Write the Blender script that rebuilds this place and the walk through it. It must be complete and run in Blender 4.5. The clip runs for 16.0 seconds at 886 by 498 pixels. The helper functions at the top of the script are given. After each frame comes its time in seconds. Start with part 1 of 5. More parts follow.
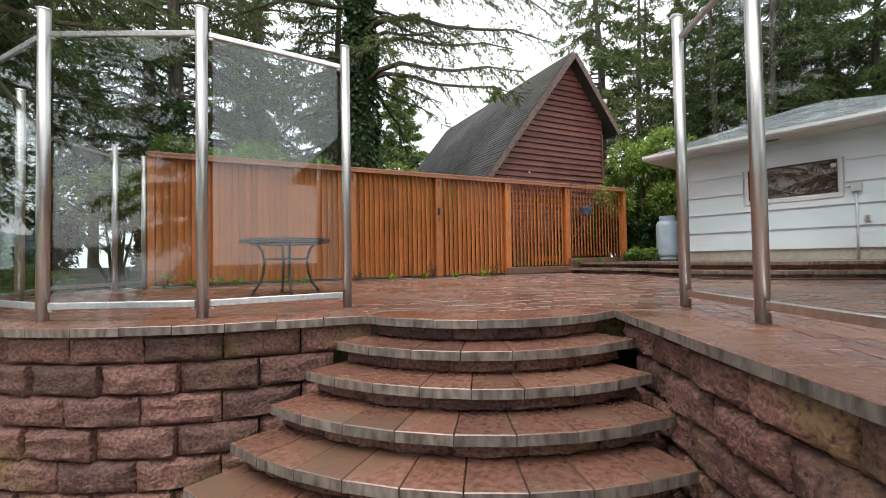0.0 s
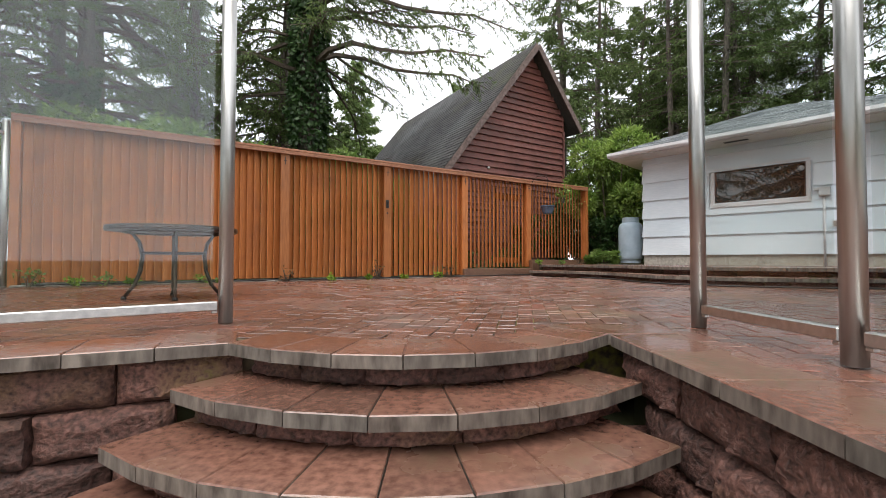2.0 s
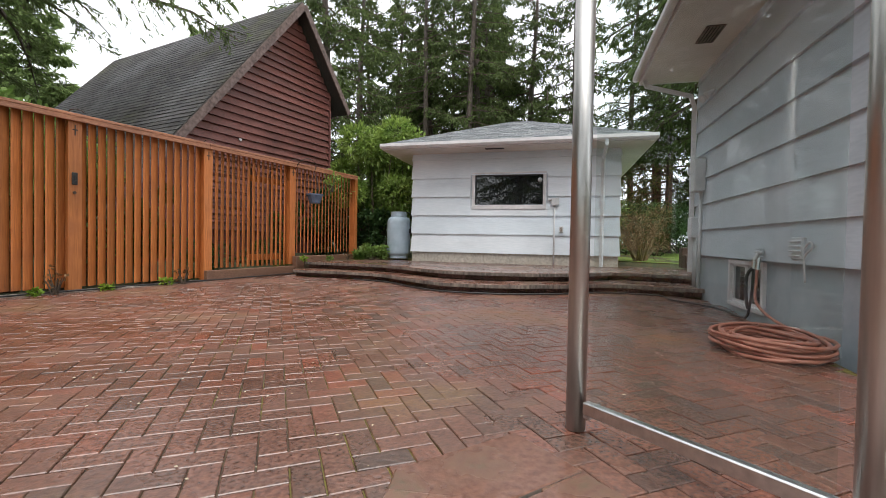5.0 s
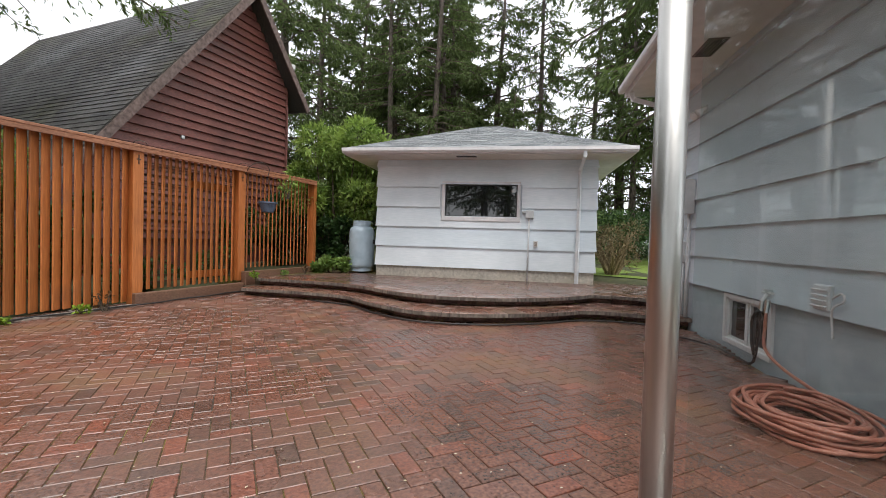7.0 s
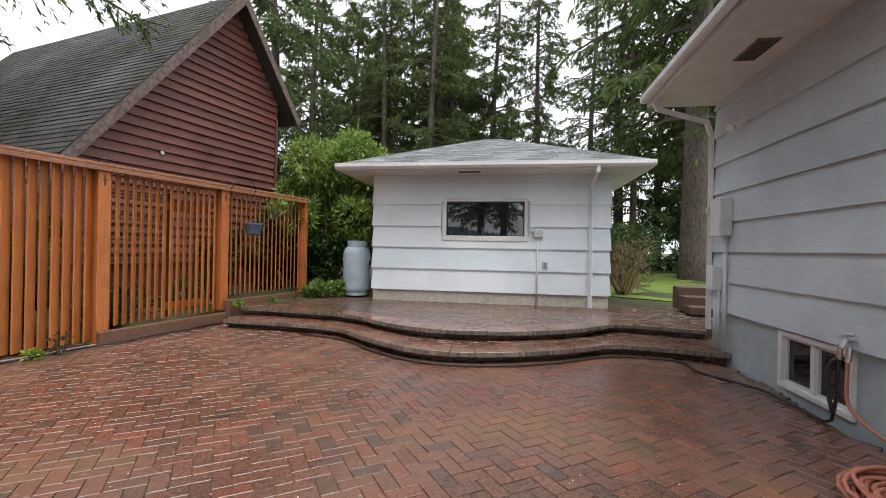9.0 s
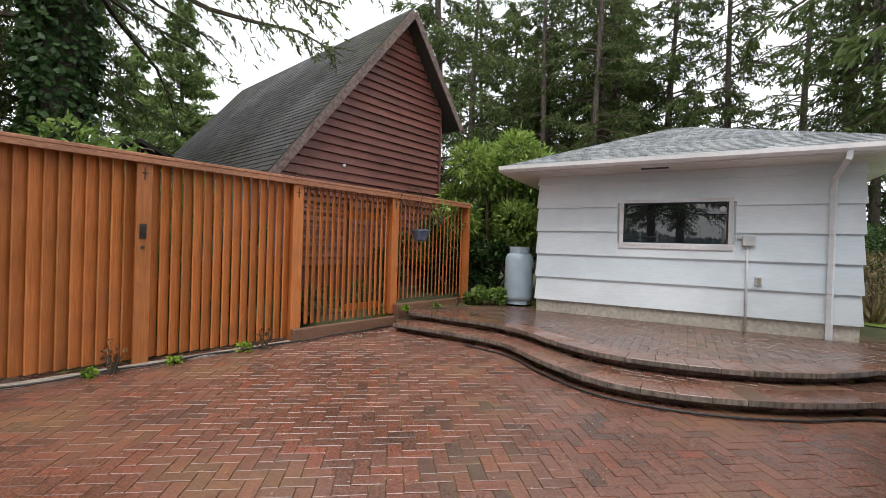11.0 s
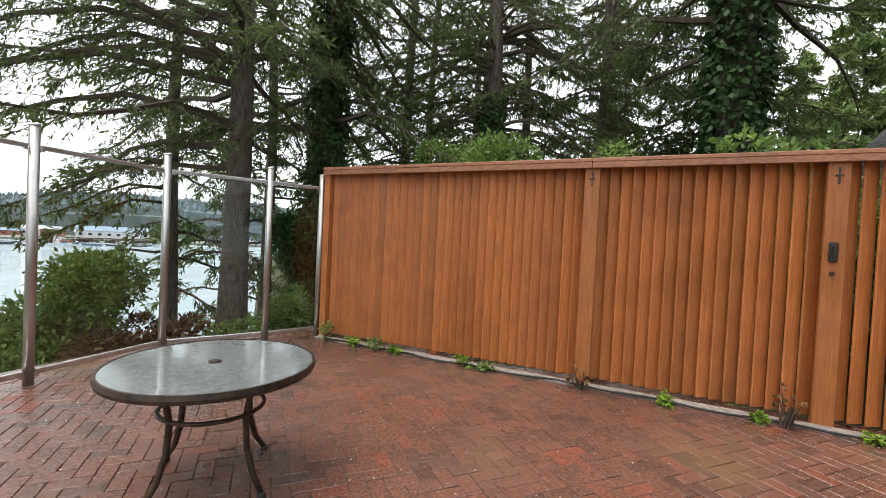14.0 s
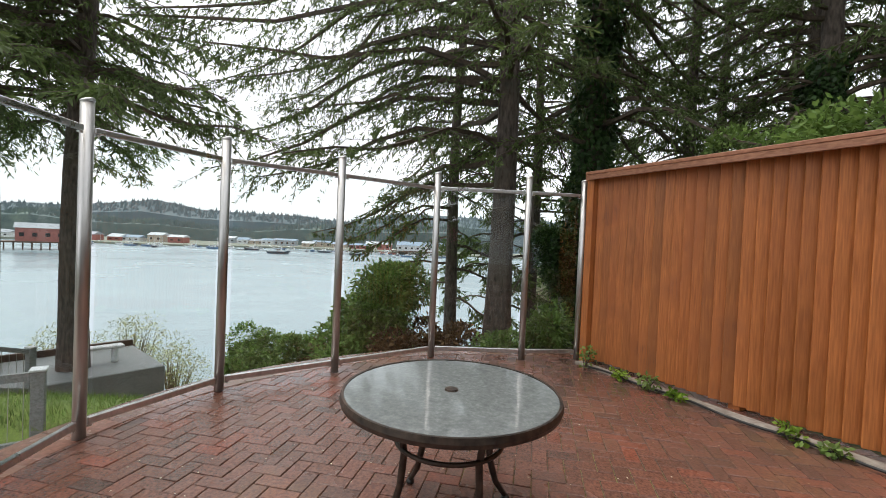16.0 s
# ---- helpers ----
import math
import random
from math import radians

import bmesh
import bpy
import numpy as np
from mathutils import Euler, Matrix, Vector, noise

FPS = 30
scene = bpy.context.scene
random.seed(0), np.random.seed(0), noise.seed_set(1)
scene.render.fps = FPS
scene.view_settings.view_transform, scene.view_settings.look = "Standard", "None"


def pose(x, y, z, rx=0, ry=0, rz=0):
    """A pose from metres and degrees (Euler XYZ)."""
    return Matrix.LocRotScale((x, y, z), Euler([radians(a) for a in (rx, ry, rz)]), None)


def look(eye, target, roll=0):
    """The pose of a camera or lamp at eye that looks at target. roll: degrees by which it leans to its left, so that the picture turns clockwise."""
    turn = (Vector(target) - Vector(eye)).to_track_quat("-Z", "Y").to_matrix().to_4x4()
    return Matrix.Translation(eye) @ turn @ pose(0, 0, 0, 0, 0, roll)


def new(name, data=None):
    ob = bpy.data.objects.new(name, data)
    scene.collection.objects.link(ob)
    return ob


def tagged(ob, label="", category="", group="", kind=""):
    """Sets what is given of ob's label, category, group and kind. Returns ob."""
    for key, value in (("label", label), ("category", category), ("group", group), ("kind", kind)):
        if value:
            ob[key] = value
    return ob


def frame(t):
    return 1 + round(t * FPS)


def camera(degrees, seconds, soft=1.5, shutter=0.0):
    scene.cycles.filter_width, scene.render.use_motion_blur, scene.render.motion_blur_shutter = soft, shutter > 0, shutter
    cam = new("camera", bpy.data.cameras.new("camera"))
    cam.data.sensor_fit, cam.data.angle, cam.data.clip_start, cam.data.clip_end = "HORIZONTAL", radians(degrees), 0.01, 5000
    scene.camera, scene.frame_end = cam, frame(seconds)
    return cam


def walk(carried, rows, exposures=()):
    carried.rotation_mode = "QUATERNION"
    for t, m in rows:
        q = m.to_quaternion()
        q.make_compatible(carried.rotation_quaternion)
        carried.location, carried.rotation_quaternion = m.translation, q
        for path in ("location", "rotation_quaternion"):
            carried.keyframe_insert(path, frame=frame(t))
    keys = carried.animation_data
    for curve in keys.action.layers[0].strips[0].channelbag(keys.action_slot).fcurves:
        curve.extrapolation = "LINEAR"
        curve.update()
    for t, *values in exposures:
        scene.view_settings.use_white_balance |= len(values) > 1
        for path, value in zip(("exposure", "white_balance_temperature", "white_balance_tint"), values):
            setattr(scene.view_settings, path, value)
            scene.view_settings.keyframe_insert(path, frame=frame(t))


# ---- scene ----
cam = camera(91.4, 16.0, soft=0.8)
PATH = [
    (0, (0.416, -0.545, 0.376), (0.267, 1.449, 0.427), -1.0),
    (0.5, (0.453, -0.271, 0.358), (0.358, 1.726, 0.409), -1.0),
    (1, (0.456, 0.002, 0.378), (0.438, 2.001, 0.434), -0.9),
    (1.5, (0.511, 0.275, 0.378), (0.513, 2.274, 0.438), -0.3),
    (2, (0.534, 0.5, 0.363), (0.578, 2.499, 0.413), 0.1),
    (2.5, (0.482, 0.812, 0.408), (0.646, 2.805, 0.443), 0.5),
    (3, (0.459, 1.069, 0.511), (0.734, 3.05, 0.53), 0.4),
    (3.5, (0.462, 1.239, 0.571), (0.912, 3.188, 0.572), 0.7),
    (4, (0.521, 1.399, 0.634), (1.295, 3.243, 0.606), 1.2),
    (4.5, (0.517, 1.559, 0.712), (1.495, 3.304, 0.682), 1.4),
    (4.7, (0.538, 1.608, 0.727), (1.567, 3.322, 0.693), 1.2),
    (7, (0.859, 2.321, 1.089), (2.091, 3.896, 1.039), 1.7),
    (7.5, (0.926, 2.426, 1.207), (2.171, 3.991, 1.155), 1.3),
    (8, (0.995, 2.528, 1.205), (2.243, 4.091, 1.188), 1.0),
    (8.2, (1.018, 2.616, 1.225), (2.285, 4.163, 1.222), 1.1),
    (10.3, (1.302, 3.245, 1.376), (2.324, 4.964, 1.381), 1.6),
    (10.5, (1.269, 3.273, 1.398), (2.186, 5.051, 1.392), 1.6),
    (11, (1.21, 3.495, 1.397), (1.854, 5.388, 1.384), 1.8),
    (11.5, (1.238, 3.67, 1.436), (1.43, 5.66, 1.406), 2.6),
    (12, (1.218, 3.803, 1.435), (0.969, 5.787, 1.39), 3.6),
    (12.5, (1.142, 3.955, 1.417), (0.507, 5.851, 1.382), 3.2),
    (13, (0.999, 4.083, 1.411), (0.088, 5.863, 1.377), 3.0),
    (13.5, (0.878, 4.213, 1.41), (-0.442, 5.714, 1.375), 2.8),
    (14, (0.76, 4.342, 1.41), (-0.892, 5.47, 1.364), 2.8),
    (14.5, (0.625, 4.401, 1.412), (-1.188, 5.243, 1.38), 2.6),
    (15, (0.48, 4.433, 1.421), (-1.438, 4.996, 1.39), 2.6),
    (15.5, (0.34, 4.538, 1.415), (-1.647, 4.767, 1.382), 2.6),
    (16, (0.208, 4.601, 1.403), (-1.791, 4.598, 1.362), 2.5),
]
walk(cam, [(t, look(eye, target, roll)) for t, eye, target, roll in PATH],
     [(0, 0.88), (4.5, 0.82), (8, 0.77), (10.5, 0.74), (12, 0.84), (12.5, 1.0), (13, 1.03), (13.5, 1.04), (14, 0.94), (16, 0.6)])

# ---- world and sun: a bright overcast sky after rain ----
world = bpy.data.worlds.new("overcast")
scene.world = world
world.use_nodes = True
wt = world.node_tree
sky = wt.nodes.new("ShaderNodeTexSky")
sky.sky_type, sky.sun_disc = "NISHITA", False
sky.sun_elevation, sky.sun_rotation = radians(55), radians(200)
sky.dust_density, sky.air_density = 4.0, 1.0
cloud = wt.nodes.new("ShaderNodeMix")
cloud.data_type = "RGBA"
cloud.inputs[0].default_value = 0.88
cloud.inputs[7].default_value = (9.6, 9.9, 10.4, 1)
wt.links.new(sky.outputs[0], cloud.inputs[6])
background = wt.nodes["Background"]
background.inputs[1].default_value = 0.1
wt.links.new(cloud.outputs[2], background.inputs[0])

sun = new("sun", bpy.data.lights.new("sun", "SUN"))
sun.data.energy, sun.data.angle, sun.data.color = 1.5, radians(45), (1.0, 0.97, 0.92)
sun.matrix_world = look((-3.5, -3, 20), (0, 4, 0))


# ---- materials ----
def ramp(nt, socket, stops):
    r = nt.nodes.new("ShaderNodeValToRGB")
    el = r.color_ramp.elements
    while len(el) < len(stops):
        el.new(0.5)
    for e, (p, c) in zip(el, stops):
        e.position, e.color = p, (*c, 1)
    nt.links.new(socket, r.inputs[0])
    return r.outputs[0]


def mix(nt, kind, fac, a, b):
    n = nt.nodes.new("ShaderNodeMix")
    n.data_type, n.blend_type = "RGBA", kind
    for i, v in ((0, fac), (6, a), (7, b)):
        if hasattr(v, "is_linked"):
            nt.links.new(v, n.inputs[i])
        else:
            n.inputs[i].default_value = v
    return n.outputs[2]


def material(name, dark, light, scale=8.0, grain=(1, 1, 1), rough=(0.5, 0.7), metal=0.0, bump=0.3, depth=0.01,
             vary=0.0, island=0.0, tints=None, stain=None, stain_scale=0.9, stain_at=(0.55, 0.72), spec=0.5):
    """Two noises over a base of two colours; vary: by object, island: by loose piece; stain: a third colour in patches."""
    m = bpy.data.materials.new(name)
    m.use_nodes = True
    nt = m.node_tree
    bsdf = nt.nodes["Principled BSDF"]
    geo = nt.nodes.new("ShaderNodeNewGeometry")
    mapping = nt.nodes.new("ShaderNodeMapping")
    mapping.inputs["Scale"].default_value = grain
    nt.links.new(geo.outputs["Position"], mapping.inputs["Vector"])
    fine = nt.nodes.new("ShaderNodeTexNoise")
    fine.inputs["Scale"].default_value, fine.inputs["Detail"].default_value = scale, 8
    nt.links.new(mapping.outputs[0], fine.inputs["Vector"])
    broad = nt.nodes.new("ShaderNodeTexNoise")
    broad.inputs["Scale"].default_value, broad.inputs["Detail"].default_value = stain_scale, 5
    nt.links.new(geo.outputs["Position"], broad.inputs["Vector"])
    colour = ramp(nt, fine.outputs[0], [(0.3, dark), (0.7, light)])
    colour = mix(nt, "MULTIPLY", 0.5, colour, ramp(nt, broad.outputs[0], [(0.3, (0.6, 0.6, 0.6)), (0.65, (1.15, 1.12, 1.1))]))
    if stain:
        f = ramp(nt, broad.outputs[0], [(stain_at[0], (0, 0, 0)), (stain_at[1], (1, 1, 1))])
        f = mix(nt, "MULTIPLY", 1.0, f, ramp(nt, fine.outputs[0], [(0.35, (0, 0, 0)), (0.6, (1, 1, 1))]))
        colour = mix(nt, "MIX", f, colour, (*stain, 1))
    for amount, node, out in ((vary, "ShaderNodeObjectInfo", "Random"), (island, "ShaderNodeNewGeometry", "Random Per Island")):
        if amount:
            r = nt.nodes.new(node)
            lo, hi = 1 - amount, 1 + amount
            colour = mix(nt, "MULTIPLY", 1.0, colour, ramp(nt, r.outputs[out], tints or [(0.0, (lo, lo, lo)), (0.5, (1.05, 0.98, 0.95)), (1.0, (hi, hi * 0.97, hi * 0.95))]))
    nt.links.new(colour, bsdf.inputs["Base Color"])
    ro = nt.nodes.new("ShaderNodeMapRange")
    ro.inputs[1].default_value, ro.inputs[2].default_value = 0.35, 0.65
    ro.inputs[3].default_value, ro.inputs[4].default_value = rough
    nt.links.new(broad.outputs[0], ro.inputs[0])
    nt.links.new(ro.outputs[0], bsdf.inputs["Roughness"])
    bsdf.inputs["Metallic"].default_value = metal
    bsdf.inputs["Specular IOR Level"].default_value = spec
    if bump:
        b = nt.nodes.new("ShaderNodeBump")
        b.inputs["Strength"].default_value, b.inputs["Distance"].default_value = bump, depth
        nt.links.new(fine.outputs[0], b.inputs["Height"])
        nt.links.new(b.outputs[0], bsdf.inputs["Normal"])
    return m


def leaf_material(name, dark, light, rough=0.5, through_light=0.25):
    m = material(name, dark, light, 3.0, rough=(rough, rough + 0.15), bump=0, island=0.35, stain_scale=0.7, spec=0.3)
    nt = m.node_tree
    bsdf = nt.nodes["Principled BSDF"]
    tr = nt.nodes.new("ShaderNodeBsdfTranslucent")
    add = nt.nodes.new("ShaderNodeMixShader")
    add.inputs[0].default_value = through_light
    nt.links.new(bsdf.inputs["Base Color"].links[0].from_socket, tr.inputs[0])
    nt.links.new(bsdf.outputs[0], add.inputs[1])
    nt.links.new(tr.outputs[0], add.inputs[2])
    nt.links.new(add.outputs[0], nt.nodes["Material Output"].inputs[0])
    return m


FIRED = [(0.0, (0.62, 0.74, 0.8)), (0.1, (0.8, 0.84, 0.84)), (0.3, (0.95, 0.92, 0.9)), (0.55, (1.04, 0.98, 0.94)), (0.85, (1.12, 1.0, 0.95)), (0.96, (1.22, 0.96, 0.88)), (1.0, (1.42, 0.95, 0.82))]
BRICK = material("wet_brick", (0.08, 0.045, 0.035), (0.195, 0.108, 0.083), 55, rough=(0.12, 0.4), bump=0.6, depth=0.005, spec=0.85, vary=0.22, island=0.22, tints=FIRED, stain=(0.15, 0.105, 0.035), stain_scale=0.9, stain_at=(0.55, 0.74))
MORTAR = material("joint_sand", (0.04, 0.027, 0.016), (0.11, 0.076, 0.04), 25, rough=(0.6, 0.9), bump=0.5, stain=(0.2, 0.18, 0.028), stain_scale=1.1, stain_at=(0.47, 0.6))
CAP = material("wet_cap_stone", (0.12, 0.06, 0.043), (0.25, 0.13, 0.095), 32, spec=0.7, rough=(0.06, 0.38), bump=0.4, depth=0.004, vary=0.22, stain=(0.1, 0.078, 0.045), stain_scale=2.2, stain_at=(0.5, 0.66))
CAP_EDGE = material("weathered_cap_edge", (0.06, 0.048, 0.04), (0.25, 0.22, 0.19), 26, grain=(1, 1, 0.3), rough=(0.6, 0.85), bump=0.5, vary=0.2)
BLOCK = material("split_face_block", (0.05, 0.026, 0.021), (0.26, 0.13, 0.104), 46, rough=(0.5, 0.85), bump=1.0, depth=0.018, vary=0.4, stain=(0.13, 0.115, 0.03), stain_scale=1.6, stain_at=(0.56, 0.74))
CEDAR = material("stained_cedar", (0.35, 0.115, 0.03), (0.54, 0.197, 0.054), 9, grain=(9, 9, 0.5), rough=(0.4, 0.6), bump=0.3, depth=0.003, vary=0.18, stain=(0.25, 0.088, 0.034), stain_scale=1.4, stain_at=(0.55, 0.7))
CEDAR_CAP = material("weathered_fence_cap", (0.24, 0.1, 0.05), (0.42, 0.2, 0.11), 9, grain=(2, 2, 6), rough=(0.4, 0.6), bump=0.3, vary=0.12)
TIMBER = material("old_timber", (0.05, 0.03, 0.02), (0.16, 0.095, 0.065), 12, grain=(3, 3, 8), rough=(0.4, 0.7), bump=0.4, stain=(0.1, 0.1, 0.05))
WHITE = material("white_siding", (0.68, 0.78, 0.85), (0.76, 0.85, 0.92), 6, grain=(1, 1, 8), rough=(0.4, 0.55), bump=0.08, depth=0.003, stain_scale=0.6, vary=0.03)
GREY = material("pale_grey_siding", (0.49, 0.575, 0.65), (0.57, 0.655, 0.73), 6, grain=(1, 1, 8), rough=(0.4, 0.55), bump=0.08, depth=0.003, vary=0.04)
GREY_WALL = material("painted_foundation", (0.38, 0.44, 0.485), (0.47, 0.525, 0.565), 9, rough=(0.45, 0.65), bump=0.25, depth=0.005, stain=(0.3, 0.3, 0.3))
TRIM = material("white_trim_paint", (0.67, 0.705, 0.74), (0.78, 0.81, 0.84), 10, rough=(0.35, 0.5), bump=0.05, vary=0.03)
SOFFIT = material("cream_soffit_paint", (0.66, 0.63, 0.58), (0.76, 0.73, 0.69), 6, rough=(0.45, 0.6), bump=0.08)
CONCRETE = material("mossy_concrete", (0.2, 0.17, 0.14), (0.42, 0.38, 0.33), 18, rough=(0.55, 0.8), bump=0.4, stain=(0.12, 0.11, 0.05))
FOOTING = material("pale_footing", (0.36, 0.33, 0.28), (0.58, 0.54, 0.47), 18, rough=(0.55, 0.8), bump=0.4, stain=(0.2, 0.17, 0.1))
SHINGLE_GREY = material("pale_grey_shingle", (0.16, 0.19, 0.21), (0.34, 0.385, 0.41), 30, rough=(0.5, 0.75), bump=0.4, vary=0.2, island=0.25)
SHINGLE_DARK = material("dark_mossy_shingle", (0.022, 0.021, 0.02), (0.085, 0.082, 0.076), 40, rough=(0.5, 0.8), bump=0.6, island=0.5, stain=(0.09, 0.1, 0.045), stain_scale=0.5)
RED_SIDING = material("dark_red_board", (0.09, 0.03, 0.024), (0.255, 0.098, 0.078), 11, grain=(1.5, 1.5, 9), rough=(0.35, 0.6), bump=0.3, vary=0.2, stain=(0.06, 0.025, 0.022))
RAKE = material("weathered_rake_board", (0.075, 0.048, 0.04), (0.24, 0.17, 0.15), 14, rough=(0.5, 0.7), bump=0.3)
STEEL = material("brushed_steel", (0.46, 0.45, 0.43), (0.62, 0.61, 0.59), 40, grain=(1, 1, 0.06), rough=(0.28, 0.46), metal=1.0, bump=0.06, depth=0.002)
ALU = material("wet_aluminium", (0.55, 0.56, 0.56), (0.75, 0.75, 0.74), 30, rough=(0.22, 0.42), metal=1.0, bump=0.05, depth=0.002)
IRON = material("rusted_bronze_iron", (0.035, 0.028, 0.024), (0.11, 0.08, 0.062), 25, rough=(0.3, 0.55), metal=0.6, bump=0.3, depth=0.003, stain=(0.14, 0.06, 0.03))
BLACK = material("black_rubber", (0.012, 0.012, 0.012), (0.03, 0.028, 0.026), 20, rough=(0.4, 0.6), bump=0.1)
HOSE = material("salmon_hose_rubber", (0.36, 0.12, 0.08), (0.5, 0.2, 0.14), 12, rough=(0.3, 0.5), bump=0.08)
TANK = material("white_tank_paint", (0.36, 0.46, 0.54), (0.46, 0.56, 0.64), 6, rough=(0.25, 0.4), bump=0.06, stain=(0.4, 0.4, 0.38))
POT = material("slate_blue_plastic", (0.06, 0.085, 0.13), (0.1, 0.13, 0.19), 10, rough=(0.35, 0.5), bump=0.05)
BARK = material("spruce_bark", (0.045, 0.034, 0.027), (0.17, 0.135, 0.11), 9, grain=(2, 2, 0.6), rough=(0.7, 0.9), bump=1.0, depth=0.05, stain=(0.085, 0.08, 0.062), stain_scale=1.3)
TWIG = material("bare_twig", (0.05, 0.036, 0.025), (0.12, 0.09, 0.06), 12, rough=(0.7, 0.9), bump=0.3)
NEEDLE = leaf_material("spruce_needles", (0.068, 0.105, 0.034), (0.15, 0.215, 0.07), 0.55, 0.42)
NEEDLE_LIGHT = leaf_material("young_conifer_needles", (0.14, 0.22, 0.07), (0.27, 0.38, 0.14), 0.55, 0.4)
IVY = leaf_material("ivy_leaves", (0.022, 0.055, 0.017), (0.065, 0.13, 0.038), 0.35, 0.2)
RHODO = leaf_material("rhododendron_leaves", (0.12, 0.215, 0.045), (0.36, 0.5, 0.13), 0.3, 0.42)
SHRUB = leaf_material("shrub_leaves", (0.1, 0.185, 0.042), (0.26, 0.39, 0.11), 0.42, 0.4)
RUSSET = leaf_material("russet_leaves", (0.08, 0.045, 0.02), (0.2, 0.12, 0.05), 0.5, 0.25)
LIME = leaf_material("fresh_weed_leaves", (0.12, 0.23, 0.02), (0.26, 0.4, 0.05), 0.4, 0.3)
WILLOW = leaf_material("pale_willow_leaves", (0.3, 0.34, 0.14), (0.5, 0.52, 0.26), 0.5, 0.4)
KICK = material("brown_kick_board", (0.1, 0.05, 0.03), (0.25, 0.135, 0.085), 12, grain=(3, 3, 8), rough=(0.4, 0.7), bump=0.4, stain=(0.12, 0.09, 0.05))
PALE_TWIG = material("pale_dry_twigs", (0.14, 0.1, 0.05), (0.3, 0.23, 0.12), 12, rough=(0.6, 0.8), bump=0.1)
BLOSSOM = material("pink_blossom", (0.5, 0.12, 0.2), (0.75, 0.3, 0.4), 20, rough=(0.5, 0.6), bump=0, island=0.2)
GRASS = material("lawn_grass", (0.1, 0.155, 0.02), (0.22, 0.31, 0.05), 40, rough=(0.6, 0.8), bump=0.8, depth=0.02, stain=(0.11, 0.13, 0.04), stain_scale=0.6)
EARTH = material("wooded_ground", (0.03, 0.035, 0.014), (0.085, 0.09, 0.035), 4, rough=(0.8, 0.95), bump=0.8, depth=0.05, stain=(0.06, 0.1, 0.025), stain_scale=0.5)
# bluish and pale: the air's haze over the bay is put into the base colour
HAZED_HILL = material("haze_tinted_woods", (0.095, 0.13, 0.13), (0.15, 0.185, 0.18), 0.15, rough=(0.9, 1), bump=0, stain=(0.24, 0.28, 0.2), stain_scale=0.02)
DARK = material("dark_interior", (0.012, 0.013, 0.014), (0.02, 0.02, 0.022), 4, rough=(0.6, 0.8), bump=0)
PLASTIC = material("pale_grey_plastic", (0.6, 0.62, 0.63), (0.7, 0.71, 0.72), 12, rough=(0.35, 0.5), bump=0.04)
DOCK = material("grey_weathered_deck", (0.17, 0.18, 0.18), (0.34, 0.35, 0.35), 8, grain=(1, 6, 6), rough=(0.5, 0.75), bump=0.3)


def plain(name, colour, rough=0.5):
    return material(name, tuple(c * 0.85 for c in colour), colour, 2.0, rough=(rough, rough + 0.1), bump=0)


def glass_material(name, tint, rough, least, most):
    """Thin clear glass: a mirror share that grows towards grazing angles."""
    m = bpy.data.materials.new(name)
    m.use_nodes = True
    nt = m.node_tree
    nt.nodes.remove(nt.nodes["Principled BSDF"])
    tr, gl, mx, lw = (nt.nodes.new(k) for k in ("ShaderNodeBsdfTransparent", "ShaderNodeBsdfGlossy", "ShaderNodeMixShader", "ShaderNodeLayerWeight"))
    tr.inputs[0].default_value, gl.inputs["Roughness"].default_value, lw.inputs[0].default_value = (*tint, 1), rough, 0.5
    power, scale = nt.nodes.new("ShaderNodeMath"), nt.nodes.new("ShaderNodeMath")
    power.operation, scale.operation = "POWER", "MULTIPLY_ADD"
    power.inputs[1].default_value = 4.0
    scale.inputs[1].default_value, scale.inputs[2].default_value = most, least
    nt.links.new(lw.outputs["Facing"], power.inputs[0])
    nt.links.new(power.outputs[0], scale.inputs[0])
    nt.links.new(scale.outputs[0], mx.inputs[0])
    nt.links.new(tr.outputs[0], mx.inputs[1])
    nt.links.new(gl.outputs[0], mx.inputs[2])
    nt.links.new(mx.outputs[0], nt.nodes["Material Output"].inputs[0])
    return m


GLASS = glass_material("wet_clear_glass", (0.93, 0.965, 0.955), 0.012, 0.05, 0.42)
TABLE_GLASS = material("frosted_wet_glass", (0.15, 0.163, 0.16), (0.2, 0.213, 0.208), 25, rough=(0.02, 0.09), bump=0.2, depth=0.002, stain=(0.22, 0.23, 0.225), stain_scale=60, spec=0.9)
WINDOW_GLASS = material("dark_window_glass", (0.01, 0.012, 0.014), (0.016, 0.018, 0.02), 2, rough=(0.01, 0.02), bump=0, spec=1.0)
WATER = material("bay_water", (0.22, 0.285, 0.315), (0.26, 0.325, 0.355), 0.5, grain=(1, 2.5, 1), spec=0.35, rough=(0.2, 0.28), bump=0.02, depth=0.1, stain_scale=0.03)


